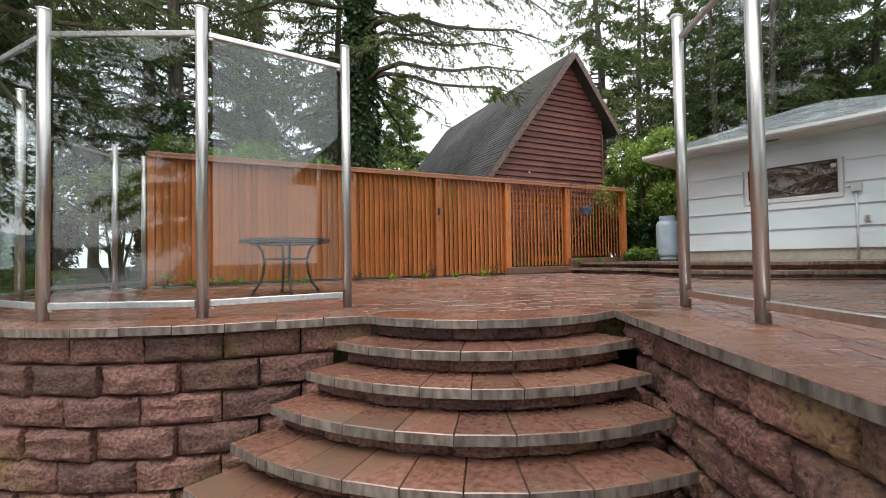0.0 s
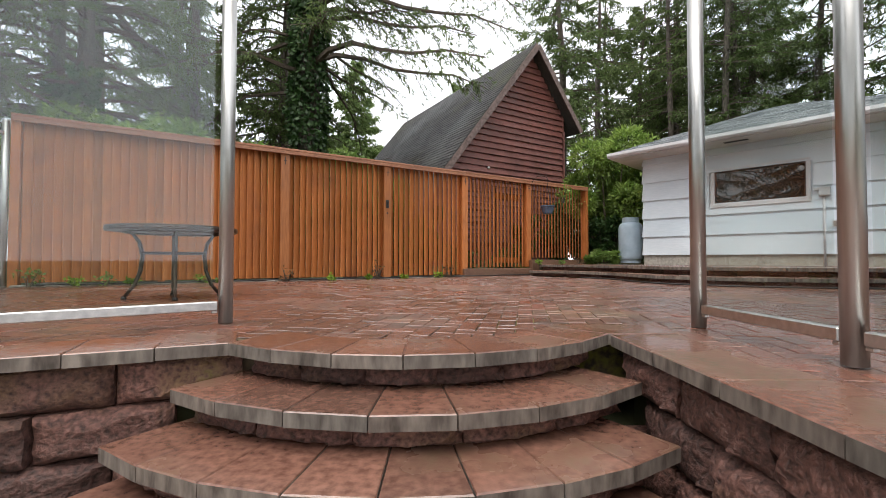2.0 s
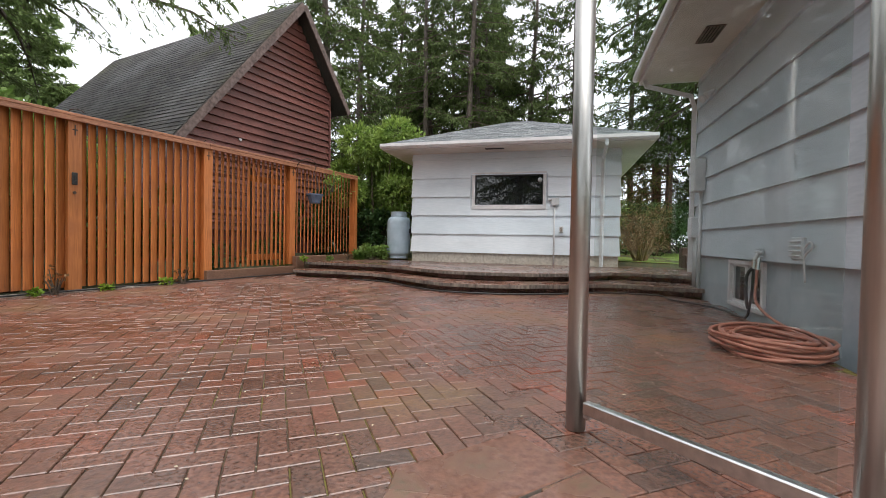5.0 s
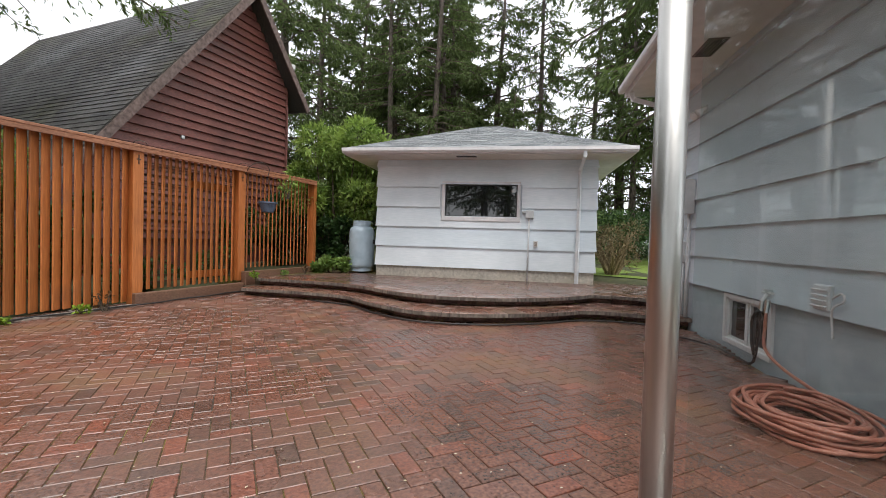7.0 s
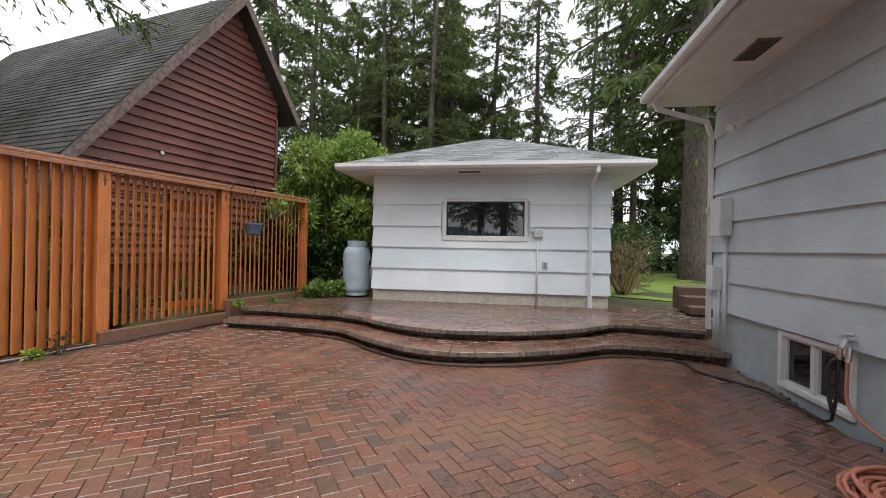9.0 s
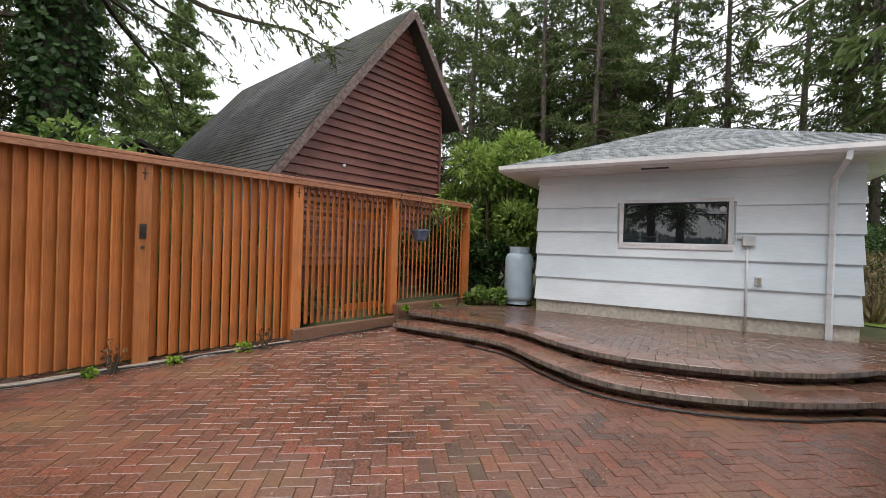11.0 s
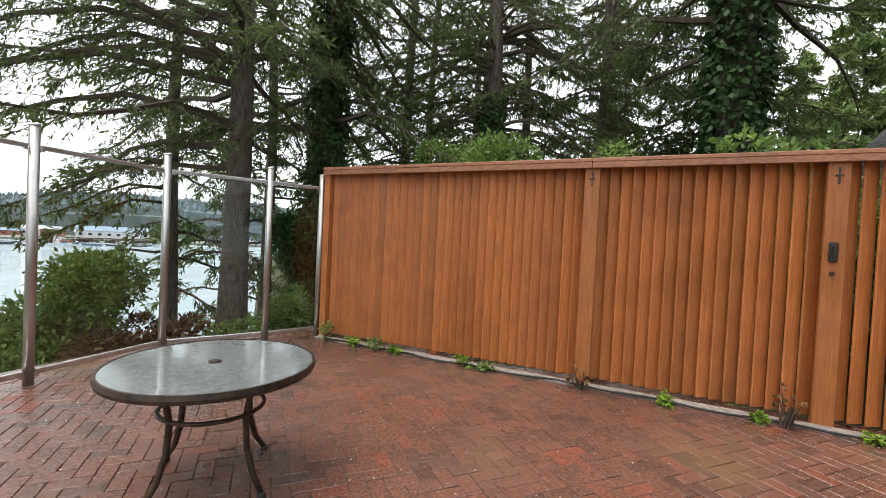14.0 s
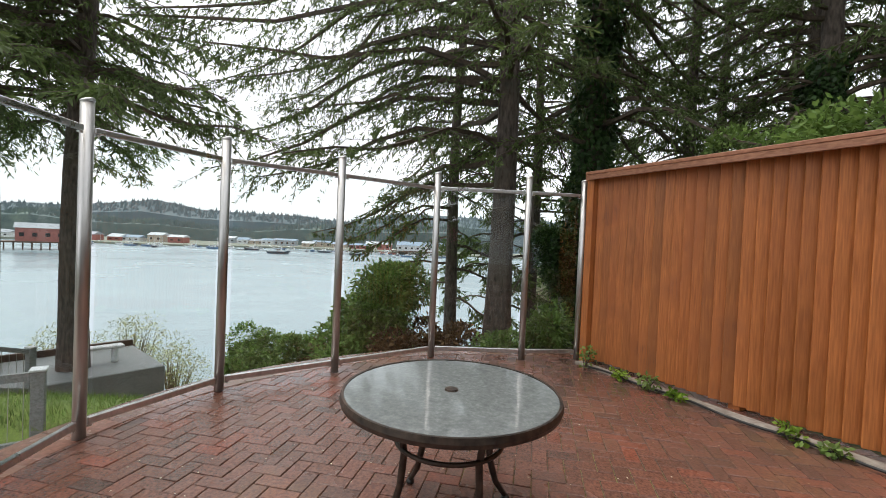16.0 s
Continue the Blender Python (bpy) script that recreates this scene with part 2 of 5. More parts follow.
# ---- mesh helpers ----
class Geo:
    """Vertices and faces gathered from simple solids."""

    def __init__(self):
        self.v, self.f = [], []

    def add(self, verts, faces, m=None):
        n = len(self.v)
        self.v += [tuple(m @ Vector(p)) for p in verts] if m else [tuple(p) for p in verts]
        self.f += [tuple(i + n for i in f) for f in faces]
        return self

    def box(self, lo, hi, bevel=0.0, m=None):
        (x0, y0, z0), (x1, y1, z1) = lo, hi
        if not bevel:
            return self.add([(x0, y0, z0), (x1, y0, z0), (x1, y1, z0), (x0, y1, z0), (x0, y0, z1), (x1, y0, z1), (x1, y1, z1), (x0, y1, z1)],
                            [(3, 2, 1, 0), (4, 5, 6, 7), (0, 1, 5, 4), (1, 2, 6, 5), (2, 3, 7, 6), (3, 0, 4, 7)], m)
        b = min(bevel, (x1 - x0) * 0.45, (y1 - y0) * 0.45, (z1 - z0) * 0.45)
        verts, at = [], {}
        for ix, x, sx in ((0, x0, 1), (1, x1, -1)):
            for iy, y, sy in ((0, y0, 1), (1, y1, -1)):
                for iz, z, sz in ((0, z0, 1), (1, z1, -1)):
                    for k, p in enumerate(((x, y + sy * b, z + sz * b), (x + sx * b, y, z + sz * b), (x + sx * b, y + sy * b, z))):
                        at[ix, iy, iz, k] = len(verts)
                        verts.append(p)
        faces = []
        for k in range(3):
            for s in (0, 1):
                ring = []
                for a, c in ((0, 0), (1, 0), (1, 1), (0, 1)):
                    i = [a, c]
                    i.insert(k, s)
                    ring.append(at[(*i, k)])
                faces.append(tuple(ring))
        for k in range(3):
            o1, o2 = [q for q in range(3) if q != k]
            for a in (0, 1):
                for c in (0, 1):
                    def corner(s, face):
                        i = [0, 0, 0]
                        i[k], i[o1], i[o2] = s, a, c
                        return at[(*i, face)]
                    faces.append((corner(0, o1), corner(1, o1), corner(1, o2), corner(0, o2)))
        for a in (0, 1):
            for c in (0, 1):
                for d in (0, 1):
                    faces.append((at[a, c, d, 0], at[a, c, d, 1], at[a, c, d, 2]))
        return self.add(verts, faces, m)

    def tube(self, points, radii, sides=10, closed=True, loop=False):
        pts = [Vector(p) for p in points]
        n = len(pts)
        radii = radii if hasattr(radii, "__len__") else [radii] * n
        base, up = len(self.v), None
        for i, p in enumerate(pts):
            if loop:
                d = pts[(i + 1) % n] - pts[i - 1]
            else:
                d = pts[min(i + 1, n - 1)] - pts[max(i - 1, 0)]
            d.normalize()
            if up is None:
                up = d.orthogonal().normalized()
            up = (up - d * up.dot(d)).normalized()
            side = d.cross(up)
            for k in range(sides):
                a = 2 * math.pi * k / sides
                self.v.append(tuple(p + radii[i] * (math.cos(a) * up + math.sin(a) * side)))
        for i in range(n if loop else n - 1):
            j = (i + 1) % n
            for k in range(sides):
                l = (k + 1) % sides
                self.f.append((base + i * sides + k, base + i * sides + l, base + j * sides + l, base + j * sides + k))
        if closed and not loop:
            self.f.append(tuple(base + k for k in reversed(range(sides))))
            self.f.append(tuple(base + (n - 1) * sides + k for k in range(sides)))
        return self

    def lathe(self, profile, sides=24, m=None):
        verts = [(r * math.cos(2 * math.pi * k / sides), r * math.sin(2 * math.pi * k / sides), z) for r, z in profile for k in range(sides)]
        faces = [(i * sides + k, i * sides + (k + 1) % sides, (i + 1) * sides + (k + 1) % sides, (i + 1) * sides + k)
                 for i in range(len(profile) - 1) for k in range(sides)]
        return self.add(verts, faces + [tuple(reversed(range(sides))), tuple((len(profile) - 1) * sides + k for k in range(sides))], m)

    def prism(self, outline, z0, z1, m=None, chamfer=0.0):
        n = len(outline)
        cx, cy = sum(p[0] for p in outline) / n, sum(p[1] for p in outline) / n

        def inner(p):
            d = math.hypot(p[0] - cx, p[1] - cy) or 1
            return (p[0] + (cx - p[0]) * chamfer / d, p[1] + (cy - p[1]) * chamfer / d)
        rings = [[(*p, z0) for p in outline], [(*p, z1 - chamfer * 0.7) for p in outline]]
        if chamfer:
            rings.append([(*inner(p), z1) for p in outline])
        verts = [p for r in rings for p in r]
        faces = [(i * n + k, i * n + (k + 1) % n, (i + 1) * n + (k + 1) % n, (i + 1) * n + k) for i in range(len(rings) - 1) for k in range(n)]
        return self.add(verts, faces + [tuple(reversed(range(n))), tuple((len(rings) - 1) * n + k for k in range(n))], m)

    def mesh(self, name, mat, smooth=False):
        me = bpy.data.meshes.new(name)
        me.from_pydata(self.v, [], self.f)
        me.materials.append(mat)
        if smooth:
            me.shade_smooth()
        me.update()
        return me


def thing(name, label, category, at=None, group="", kind=""):
    ob = new(name)
    if at is not None:
        ob.matrix_world = at
    return tagged(ob, label, category, group, kind)


def part(name, geo, mat, parent, label="", at=None, smooth=False):
    """One mesh object under a thing or a part, from a Geo or from a mesh that is shared."""
    ob = new(name, geo.mesh(name, mat, smooth) if isinstance(geo, Geo) else geo)
    ob.parent = parent
    if at is not None:
        ob.matrix_local = at
    return tagged(ob, label)


def solid(name, geo, mat, label, category, group="", kind="", at=None, smooth=False):
    ob = new(name, geo.mesh(name, mat, smooth) if isinstance(geo, Geo) else geo)
    if at is not None:
        ob.matrix_world = at
    return tagged(ob, label, category, group, kind)


def spline(points, step):
    """A smooth line through the points, resampled at even steps."""
    p = [Vector((*q, 0)) if len(q) == 2 else Vector(q) for q in points]
    p = [2 * p[0] - p[1]] + p + [2 * p[-1] - p[-2]]
    line = []
    for i in range(1, len(p) - 2):
        for k in range(20):
            t = k / 20
            line.append(0.5 * (2 * p[i] + (p[i + 1] - p[i - 1]) * t + (2 * p[i - 1] - 5 * p[i] + 4 * p[i + 1] - p[i + 2]) * t * t
                               + (3 * p[i] - p[i - 1] - 3 * p[i + 1] + p[i + 2]) * t ** 3))
    line.append(p[-2])
    length = sum((b - a).length for a, b in zip(line, line[1:]))
    count = max(1, round(length / step))
    out, gone, want = [line[0]], 0.0, length / count
    for a, b in zip(line, line[1:]):
        d = (b - a).length
        while d and gone + d >= want * len(out) - 1e-9 and len(out) <= count:
            out.append(a.lerp(b, (want * len(out) - gone) / d))
        gone += d
    if len(out) <= count:
        out.append(line[-1])
    return out


def inside(x, y, poly):
    hit = False
    for (x0, y0), (x1, y1) in zip(poly, poly[1:] + poly[:1]):
        if (y0 > y) != (y1 > y) and x < (x1 - x0) * (y - y0) / (y1 - y0) + x0:
            hit = not hit
    return hit

# ---- the plan ----
RISE = 0.145
GROUND_LOW = -9 * RISE
LOW_RISE = 0.13
TERRACE = 2 * LOW_RISE
STEP_CENTRE = Vector((0.41, 3.42))
TREAD = 0.225
COURSE = 0.19
FENCE = pose(1.2, 9.95, 0, 0, 0, 30)
GARAGE = pose(5.49, 10.58, TERRACE, 0, 0, -48)
HOUSE = pose(5.58, 3.55, 0, 0, 0, 42)
POSTS_WEST = [(-0.66, 3.02), (-1.5, 2.36), (-2.6, 2.26), (-3.56, 2.68), (-4.22, 3.53), (-4.98, 4.5), (-5.02, 5.6), (-5.12, 6.3)]
EDGE_WEST = [(-0.33, 2.42), (-0.78, 2.24), (-1.3, 2.03), (-1.9, 1.92), (-2.6, 1.95), (-3.3, 2.15), (-3.95, 2.5), (-4.55, 3.1), (-5.05, 3.8), (-5.4, 4.5), (-5.55, 5.3), (-5.55, 6.3)]
POSTS_EAST = [(1.985, 2.84), (1.99, 1.97), (2.03, 0.95)]
EDGE_EAST = [(1.4, 2.6), (1.4, 1.95), (1.4, 1.3), (1.42, 0.4), (1.44, -0.6)]
STEP_LOW = [(2.72, 10.35), (3.4, 9.5), (3.86, 8.75), (3.9, 7.9), (4.05, 7.05), (4.5, 6.5), (5.2, 6.12), (5.9, 5.9), (6.3, 5.8), (6.75, 5.1), (6.95, 4.7)]
STEP_HIGH = [(3.05, 10.7), (3.88, 9.62), (4.22, 8.92), (4.28, 8.15), (4.48, 7.47), (4.9, 6.98), (5.42, 6.6), (6.07, 6.33), (6.68, 6.25), (7.05, 6.22), (7.35, 5.7), (7.6, 5.25)]

west = spline(EDGE_WEST, 0.1)
low_line, high_line = spline(STEP_LOW, 0.1), spline(STEP_HIGH, 0.1)


def arc(radius, a0, a1, n):
    return [(STEP_CENTRE.x + radius * math.cos(radians(a0 + (a1 - a0) * i / n)), STEP_CENTRE.y + radius * math.sin(radians(a0 + (a1 - a0) * i / n))) for i in range(n + 1)]


# ---- ground: wooded land, lawn, lower path and the bay ----
def land(x, y):
    d = max(-6.2 - x, -1.5 - y if x < -1.6 else -99)
    bank = -0.75 * max(0.0, d) ** 1.02
    z = max(-14.0, bank)
    if x < -1.0 and y < 6.4 and d <= 0:
        z = -0.9 if x < -4.4 else GROUND_LOW - 0.2
    elif d > 0:
        z -= 0.9 * max(0.0, 1 - max(0.0, y - 6.4) / 3)
    if x < -5.2:
        z -= 0.3 * min(3.0, -5.2 - x) * max(0.0, min(1.0, (4 - y) / 2))
    if y < 2.6 and x >= -1.0:
        z = GROUND_LOW
    elif x >= 3.0 or y > 9:
        z = max(z, -0.05) + min(0.3, 0.06 * max(0, x - 3) + 0.05 * max(0, y - 9))
    return z


g = Geo()
xs = [-400, -120, -60, -40, -32] + [-28 + i * 1.0 for i in range(69)] + [50, 70, 110, 250, 800]
ys = [-400, -100, -50, -30] + [-22 + i * 1.0 for i in range(72)] + [60, 80, 120, 250, 800]
for y in ys:
    for x in xs:
        near = -25 < x < 40 and -20 < y < 48
        z = land(x, y) + (0.08 * noise.noise(Vector((x * 0.4, y * 0.4, 0))) if near and (x > 8 or y > 12 or x < -6.5) else 0)
        if -5.4 < x < 9.6 and 2.5 < y < 11.2:
            z = -0.25
        if x <= -28:
            z = -14
        g.v.append((x, y, z))
w = len(xs)
g.f = [(j * w + i, j * w + i + 1, (j + 1) * w + i + 1, (j + 1) * w + i) for j in range(len(ys) - 1) for i in range(w - 1)]
solid("ground", g, EARTH, "wooded ground sloping down to the bay", "ground", kind="structure", smooth=True)

g = Geo()
lawn = [(10.4, 5.6), (10.2, 7.4), (9.4, 11.5), (14, 16), (30, 22), (40, 10), (30, -4), (12, 0)]
g.add([(*p, TERRACE + 0.06) for p in lawn], [tuple(range(len(lawn)))])
solid("lawn", g, GRASS, "wet green lawn behind the small building", "lawn", kind="structure")
g = Geo()
for j in range(9):
    for i in range(9):
        x, y = -8.2 + i * 0.5, -1.5 + j * 0.45
        g.v.append((x, y, land(x, y) + 0.05 + 0.05 * noise.noise(Vector((x, y, 3)))))
g.f = [(j * 9 + i, j * 9 + i + 1, (j + 1) * 9 + i + 1, (j + 1) * 9 + i) for j in range(8) for i in range(8)]
solid("grass_bank", g, GRASS, "rough green grass below the patio edge", "grass", kind="structure", smooth=True)
g = Geo()
g.add([(-900, -900, -10), (-18, -900, -10), (-18, 900, -10), (-900, 900, -10)], [(0, 1, 2, 3)])
solid("water", g, WATER, "calm grey bay water below the bank", "water", kind="structure")

# ---- patio floor ----
floor_edge = [(1.58, -0.6), (1.58, 2.7)] + arc(1.12, 320, 232, 14) + [(p.x + 0.06, p.y + 0.2) for p in west[2:-1]]
floor_edge += [(-5.3, 6.45), (1.0, 10.1), (2.9, 10.9)] + [(p.x + 0.12, p.y + 0.08) for p in low_line[::3]] + [(6.4, 4.3), (1.7, 0.6)]
patio_floor = solid("patio_floor", Geo().prism([(x, y) for x, y in floor_edge][::-1], -0.3, -0.013), MORTAR, "red brick patio laid in a wet herringbone", "patio", kind="structure")


# ---- fence ----
fence = thing("fence", "orange stained cedar fence of upright angled slats", "fence", FENCE)
POST_U = [-7.2, -5.55, -3.76, -1.82, 0.03, 1.89, 3.95]
PANELS = POST_U[:1] + POST_U[2:]
for i, (a, b) in enumerate(zip(PANELS, PANELS[1:]), 1):
    foot = 0.04 if i < 4 else (0.19 if i == 4 else 0.42)
    pitch, half, slant = (0.106, 0.064, 31) if i < 3 else ((0.113, 0.068, 30) if i == 3 else ((0.112, 0.05, 33) if i == 4 else (0.108, 0.05, 38)))
    n = round((b - a - 0.12) / pitch)
    step = (b - a - 0.12) / n
    slat = Geo().box((-half, -0.011, foot), (half, 0.011, 2.25), 0.006).mesh("slat", CEDAR)
    for k in range(n):
        u = a + 0.06 + (k + 0.5) * step
        part("slat", slat, CEDAR, fence, at=pose(u, 0.095, 0, 0, 0, slant + random.uniform(-2, 2)))
# rails behind the open slats
span = POST_U[5] - POST_U[4]
part("rail", Geo().box((POST_U[4] + span * 0.5, 0.137, 1.8), (POST_U[4] + span * 0.9, 0.16, 1.92), 0.004), CEDAR, fence)
part("rail", Geo().box((POST_U[4] + span * 0.5, 0.137, 0.3), (POST_U[4] + span * 0.9, 0.16, 0.42), 0.004), CEDAR, fence)
for i, u in enumerate(POST_U):
    foot = -0.1 if u < 1.8 else 0.2
    wdt = 0.075 if 0 < i < len(POST_U) - 1 else 0.05
    if i != 1:
        part("post", Geo().box((u - wdt, -0.012, foot), (u + wdt, 0.035, 2.25), 0.004), CEDAR, fence)
    back = 0.036 if i != 1 else 0.112
    part("post", Geo().box((u - 0.05, back, foot), (u + 0.05, back + 0.12, 2.25), 0.004), CEDAR, fence)
for a, b in zip(POST_U[:-1:2], POST_U[2::2]):
    part("top_cap", Geo().box((a - 0.04 * (a < -7), -0.06, 2.262), (b - 0.003, 0.2, 2.3), 0.005), CEDAR_CAP, fence, "lighter weathered cap board")
    part("top_fascia", Geo().box((a - 0.04 * (a < -7), -0.058, 2.2), (b - 0.003, -0.03, 2.26), 0.004), CEDAR_CAP, fence)

# the fence's fittings
for u in POST_U[2:-1]:
    part("bracket", Geo().box((u - 0.008, -0.018, 2.02), (u + 0.008, -0.0125, 2.16), 0.001).box((u - 0.03, -0.018, 2.085), (u + 0.03, -0.0126, 2.1), 0.001), IRON, fence, "small iron strap")
    part("hook", Geo().tube([(u - 0.06, 0.03, 2.3), (u - 0.05, 0.0, 2.345), (u, -0.04, 2.36), (u + 0.05, -0.07, 2.345), (u + 0.06, -0.09, 2.32)], 0.007, 6), IRON, fence, "curved iron hook", smooth=True)
part("latch", Geo().box((-1.86, -0.035, 1.38), (-1.8, -0.0125, 1.54), 0.006).tube([(-1.83, -0.05, 1.43), (-1.83, -0.05, 1.5)], 0.012, 8), BLACK, fence, "black iron latch plate")
part("latch", Geo().tube([(-1.83, -0.013, 1.28), (-1.83, -0.03, 1.28)], 0.018, 10), IRON, fence, "round knob")
part("kickboard", Geo().box((-0.06, -0.12, -0.03), (1.86, -0.03, 0.17), 0.008), KICK, fence, "dark weathered kick board")
part("kickboard", Geo().box((1.87, -0.14, 0.0), (3.9, -0.03, 0.37), 0.008), KICK, fence, "dark weathered kick board")
for k in range(21):
    z = 0.28 + k * 0.095
    part("batten", Geo().box((0.1, 0.155, z), (0.95 if z < 2.0 else 1.85, 0.165, z + 0.02)), TIMBER, fence)
    part("batten", Geo().box((1.5 if z < 2.0 else 1.86, 0.155, z), (1.855 if z < 2.0 else 1.88, 0.165, z + 0.02)), TIMBER, fence)
for u in (0.97, 1.46):
    part("batten", Geo().box((u, 0.15, 0.2), (u + 0.05, 0.174, 2.05)), TIMBER, fence)
for n, a, b in ((0, -7.2, -3.77), (1, -3.76, -0.07)):
    solid("trim", Geo().box((a, -0.14, -0.05), (b, -0.02, 0.018), 0.008), CONCRETE, "narrow concrete strip below the fence", "kerb", kind="structure", at=FENCE)
pipe = [FENCE @ Vector((-7.0 + i * 0.25, -0.17 + 0.03 * math.sin(i * 1.7) + 0.02 * math.sin(i * 0.6), 0.022)) for i in range(38)]
pipe += [FENCE @ Vector(p) for p in ((2.4, -0.2, 0.03), (2.55, -0.25, 0.05))]
solid("irrigation_pipe", Geo().tube(spline([tuple(p) for p in pipe], 0.08), 0.012, 6), BLACK, "thin black irrigation pipe lying along the fence", "pipe", smooth=True)

# ---- white outbuilding ----
garage = thing("outbuilding", "small white lap-sided outbuilding with a grey hip roof", "outbuilding", GARAGE)
GW, GD, GH = 4.52, 4.4, 2.47
part("foundation", Geo().box((0.005, 0.005, -0.4), (GW - 0.005, GD - 0.005, 0.23)), FOOTING, garage, "mossy pale concrete footing")
WX0, WX1, WZ0, WZ1 = 1.48, 2.97, 1.3, 1.96
wall = Geo()
for lo, hi in (((0.02, 0.02, 0.15), (WX0, 0.14, GH)), ((WX1, 0.02, 0.15), (GW - 0.02, 0.14, GH)), ((WX0, 0.02, 0.15), (WX1, 0.14, WZ0)), ((WX0, 0.02, WZ1), (WX1, 0.14, GH)),
               ((0.02, 0.14, 0.15), (0.14, GD - 0.14, GH)), ((GW - 0.14, 0.14, 0.15), (GW - 0.02, GD - 0.14, GH)), ((0.02, GD - 0.14, 0.15), (GW - 0.02, GD - 0.02, GH))):
    wall.box(lo, hi)
part("wall", wall, WHITE, garage)


def lap(geo, x0, x1, z0, z1, m=None):
    """One lap board on the plane y = 0, thicker at its foot."""
    return geo.add([(x0, 0.012, z0), (x1, 0.012, z0), (x1, -0.036, z0), (x0, -0.036, z0), (x0, 0.012, z1), (x1, 0.012, z1), (x1, -0.002, z1), (x0, -0.002, z1)],
                   [(0, 1, 2, 3), (3, 2, 6, 7), (7, 6, 5, 4), (0, 3, 7, 4), (1, 5, 6, 2)], m)


rows_z = [0.22, 0.64, 1.06, 1.48, 1.9, 2.32, GH]
for z0, z1 in zip(rows_z, rows_z[1:]):
    for x0, x1 in ([(0, GW)] if z1 <= WZ0 or z0 >= WZ1 else [(0, WX0 - 0.1), (WX1 + 0.1, GW)]):
        part("siding_board", lap(Geo(), x0, x1, z0, z1 + 0.004), WHITE, garage)
    if z0 < WZ0 < z1:
        part("siding_board", lap(Geo(), WX0 - 0.1, WX1 + 0.1, z0, WZ0), WHITE, garage)
    if z0 < WZ1 < z1:
        part("siding_board", lap(Geo(), WX0 - 0.1, WX1 + 0.1, WZ1, z1 + 0.004), WHITE, garage)
    part("siding_board", lap(Geo(), 0, GD, z0, z1 + 0.004, pose(GW, 0, 0, 0, 0, 90)), WHITE, garage)
    part("siding_board", lap(Geo(), 0, GD, z0, z1 + 0.004, pose(0, GD, 0, 0, 0, -90)), WHITE, garage)
win = part("window", Geo().box((WX0 - 0.07, -0.04, WZ0 - 0.1), (WX1 + 0.07, -0.005, WZ0 - 0.01), 0.006).box((WX0 - 0.07, -0.034, WZ1), (WX1 + 0.07, -0.005, WZ1 + 0.06), 0.006)
           .box((WX0 - 0.07, -0.034, WZ0 - 0.01), (WX0, -0.005, WZ1), 0.006).box((WX1, -0.034, WZ0 - 0.01), (WX1 + 0.07, -0.005, WZ1), 0.006), TRIM, garage, "long horizontal window in a white frame")
part("pane", Geo().box((WX0, 0.03, WZ0 - 0.01), (WX1, 0.038, WZ1)), WINDOW_GLASS, win, "dark reflecting glass")
part("window_bead", Geo().box((WX0, 0.0, WZ0 - 0.01), (WX0 + 0.02, 0.03, WZ1)).box((WX1 - 0.02, 0.0, WZ0 - 0.01), (WX1, 0.03, WZ1)).box((WX0 + 0.02, 0, WZ1 - 0.02), (WX1 - 0.02, 0.03, WZ1)).box((WX0 + 0.02, 0, WZ0 - 0.01), (WX1 - 0.02, 0.03, WZ0 + 0.01)), BLACK, win)


def shingles(geo, a, b, c, d, exposure=0.14, tab=0.3, thick=0.012):
    """Courses of tabs between the eave a-b and the ridge d-c."""
    a, b, c, d = map(Vector, (a, b, c, d))
    n = max(1, round(((d - a).length + (c - b).length) / 2 / exposure))
    up = (b - a).cross(d - a).normalized()
    for i in range(n):
        p, q = a.lerp(d, i / n), b.lerp(c, i / n)
        p2, q2 = a.lerp(d, min(1, (i + 1.1) / n)), b.lerp(c, min(1, (i + 1.1) / n))
        k = max(1, round((q - p).length / tab))
        shift = random.uniform(0, 1)
        cuts = sorted({0.0, 1.0, *[min(1, max(0, (j + shift) / k)) for j in range(k + 1)]})
        for s, e in zip(cuts, cuts[1:]):
            w = (e - s) * 0.03
            lift = thick * random.uniform(0.8, 1.3)
            base = [p.lerp(q, s + w), p.lerp(q, e - w), p2.lerp(q2, e - w), p2.lerp(q2, s + w)]
            geo.add([base[0] + up * lift, base[1] + up * lift, base[2] + up * 0.002, base[3] + up * 0.002, base[0], base[1]], [(0, 1, 2, 3), (4, 5, 1, 0)])
    return geo


EX, EXR, EY, EZ = 0.52, 0.56, 0.62, GH + 0.13
peak = [(2.05, GD / 2, 3.72), (2.4, GD / 2, 3.72)]
c = [(-EX, -EY, EZ), (GW + EXR, -EY, EZ), (GW + EXR, GD + EY, EZ), (-EX, GD + EY, EZ)]
roof = part("roof", Geo().add(c + peak, [(0, 1, 5, 4), (1, 2, 5), (2, 3, 4, 5), (3, 0, 4), (3, 2, 1, 0)]), SHINGLE_GREY, garage, "pale grey asphalt shingles")
g = Geo()
shingles(g, c[0], c[1], peak[1], peak[0]), shingles(g, c[1], c[2], peak[1], peak[1]), shingles(g, c[3], c[0], peak[0], peak[0]), shingles(g, c[2], c[3], peak[0], peak[1])
tagged(part("shingle", g, SHINGLE_GREY, roof), kind="stuff")
part("soffit", Geo().box((-EX + 0.02, -EY + 0.02, GH), (GW + EXR - 0.02, GD + EY - 0.02, GH + 0.02)), SOFFIT, garage)
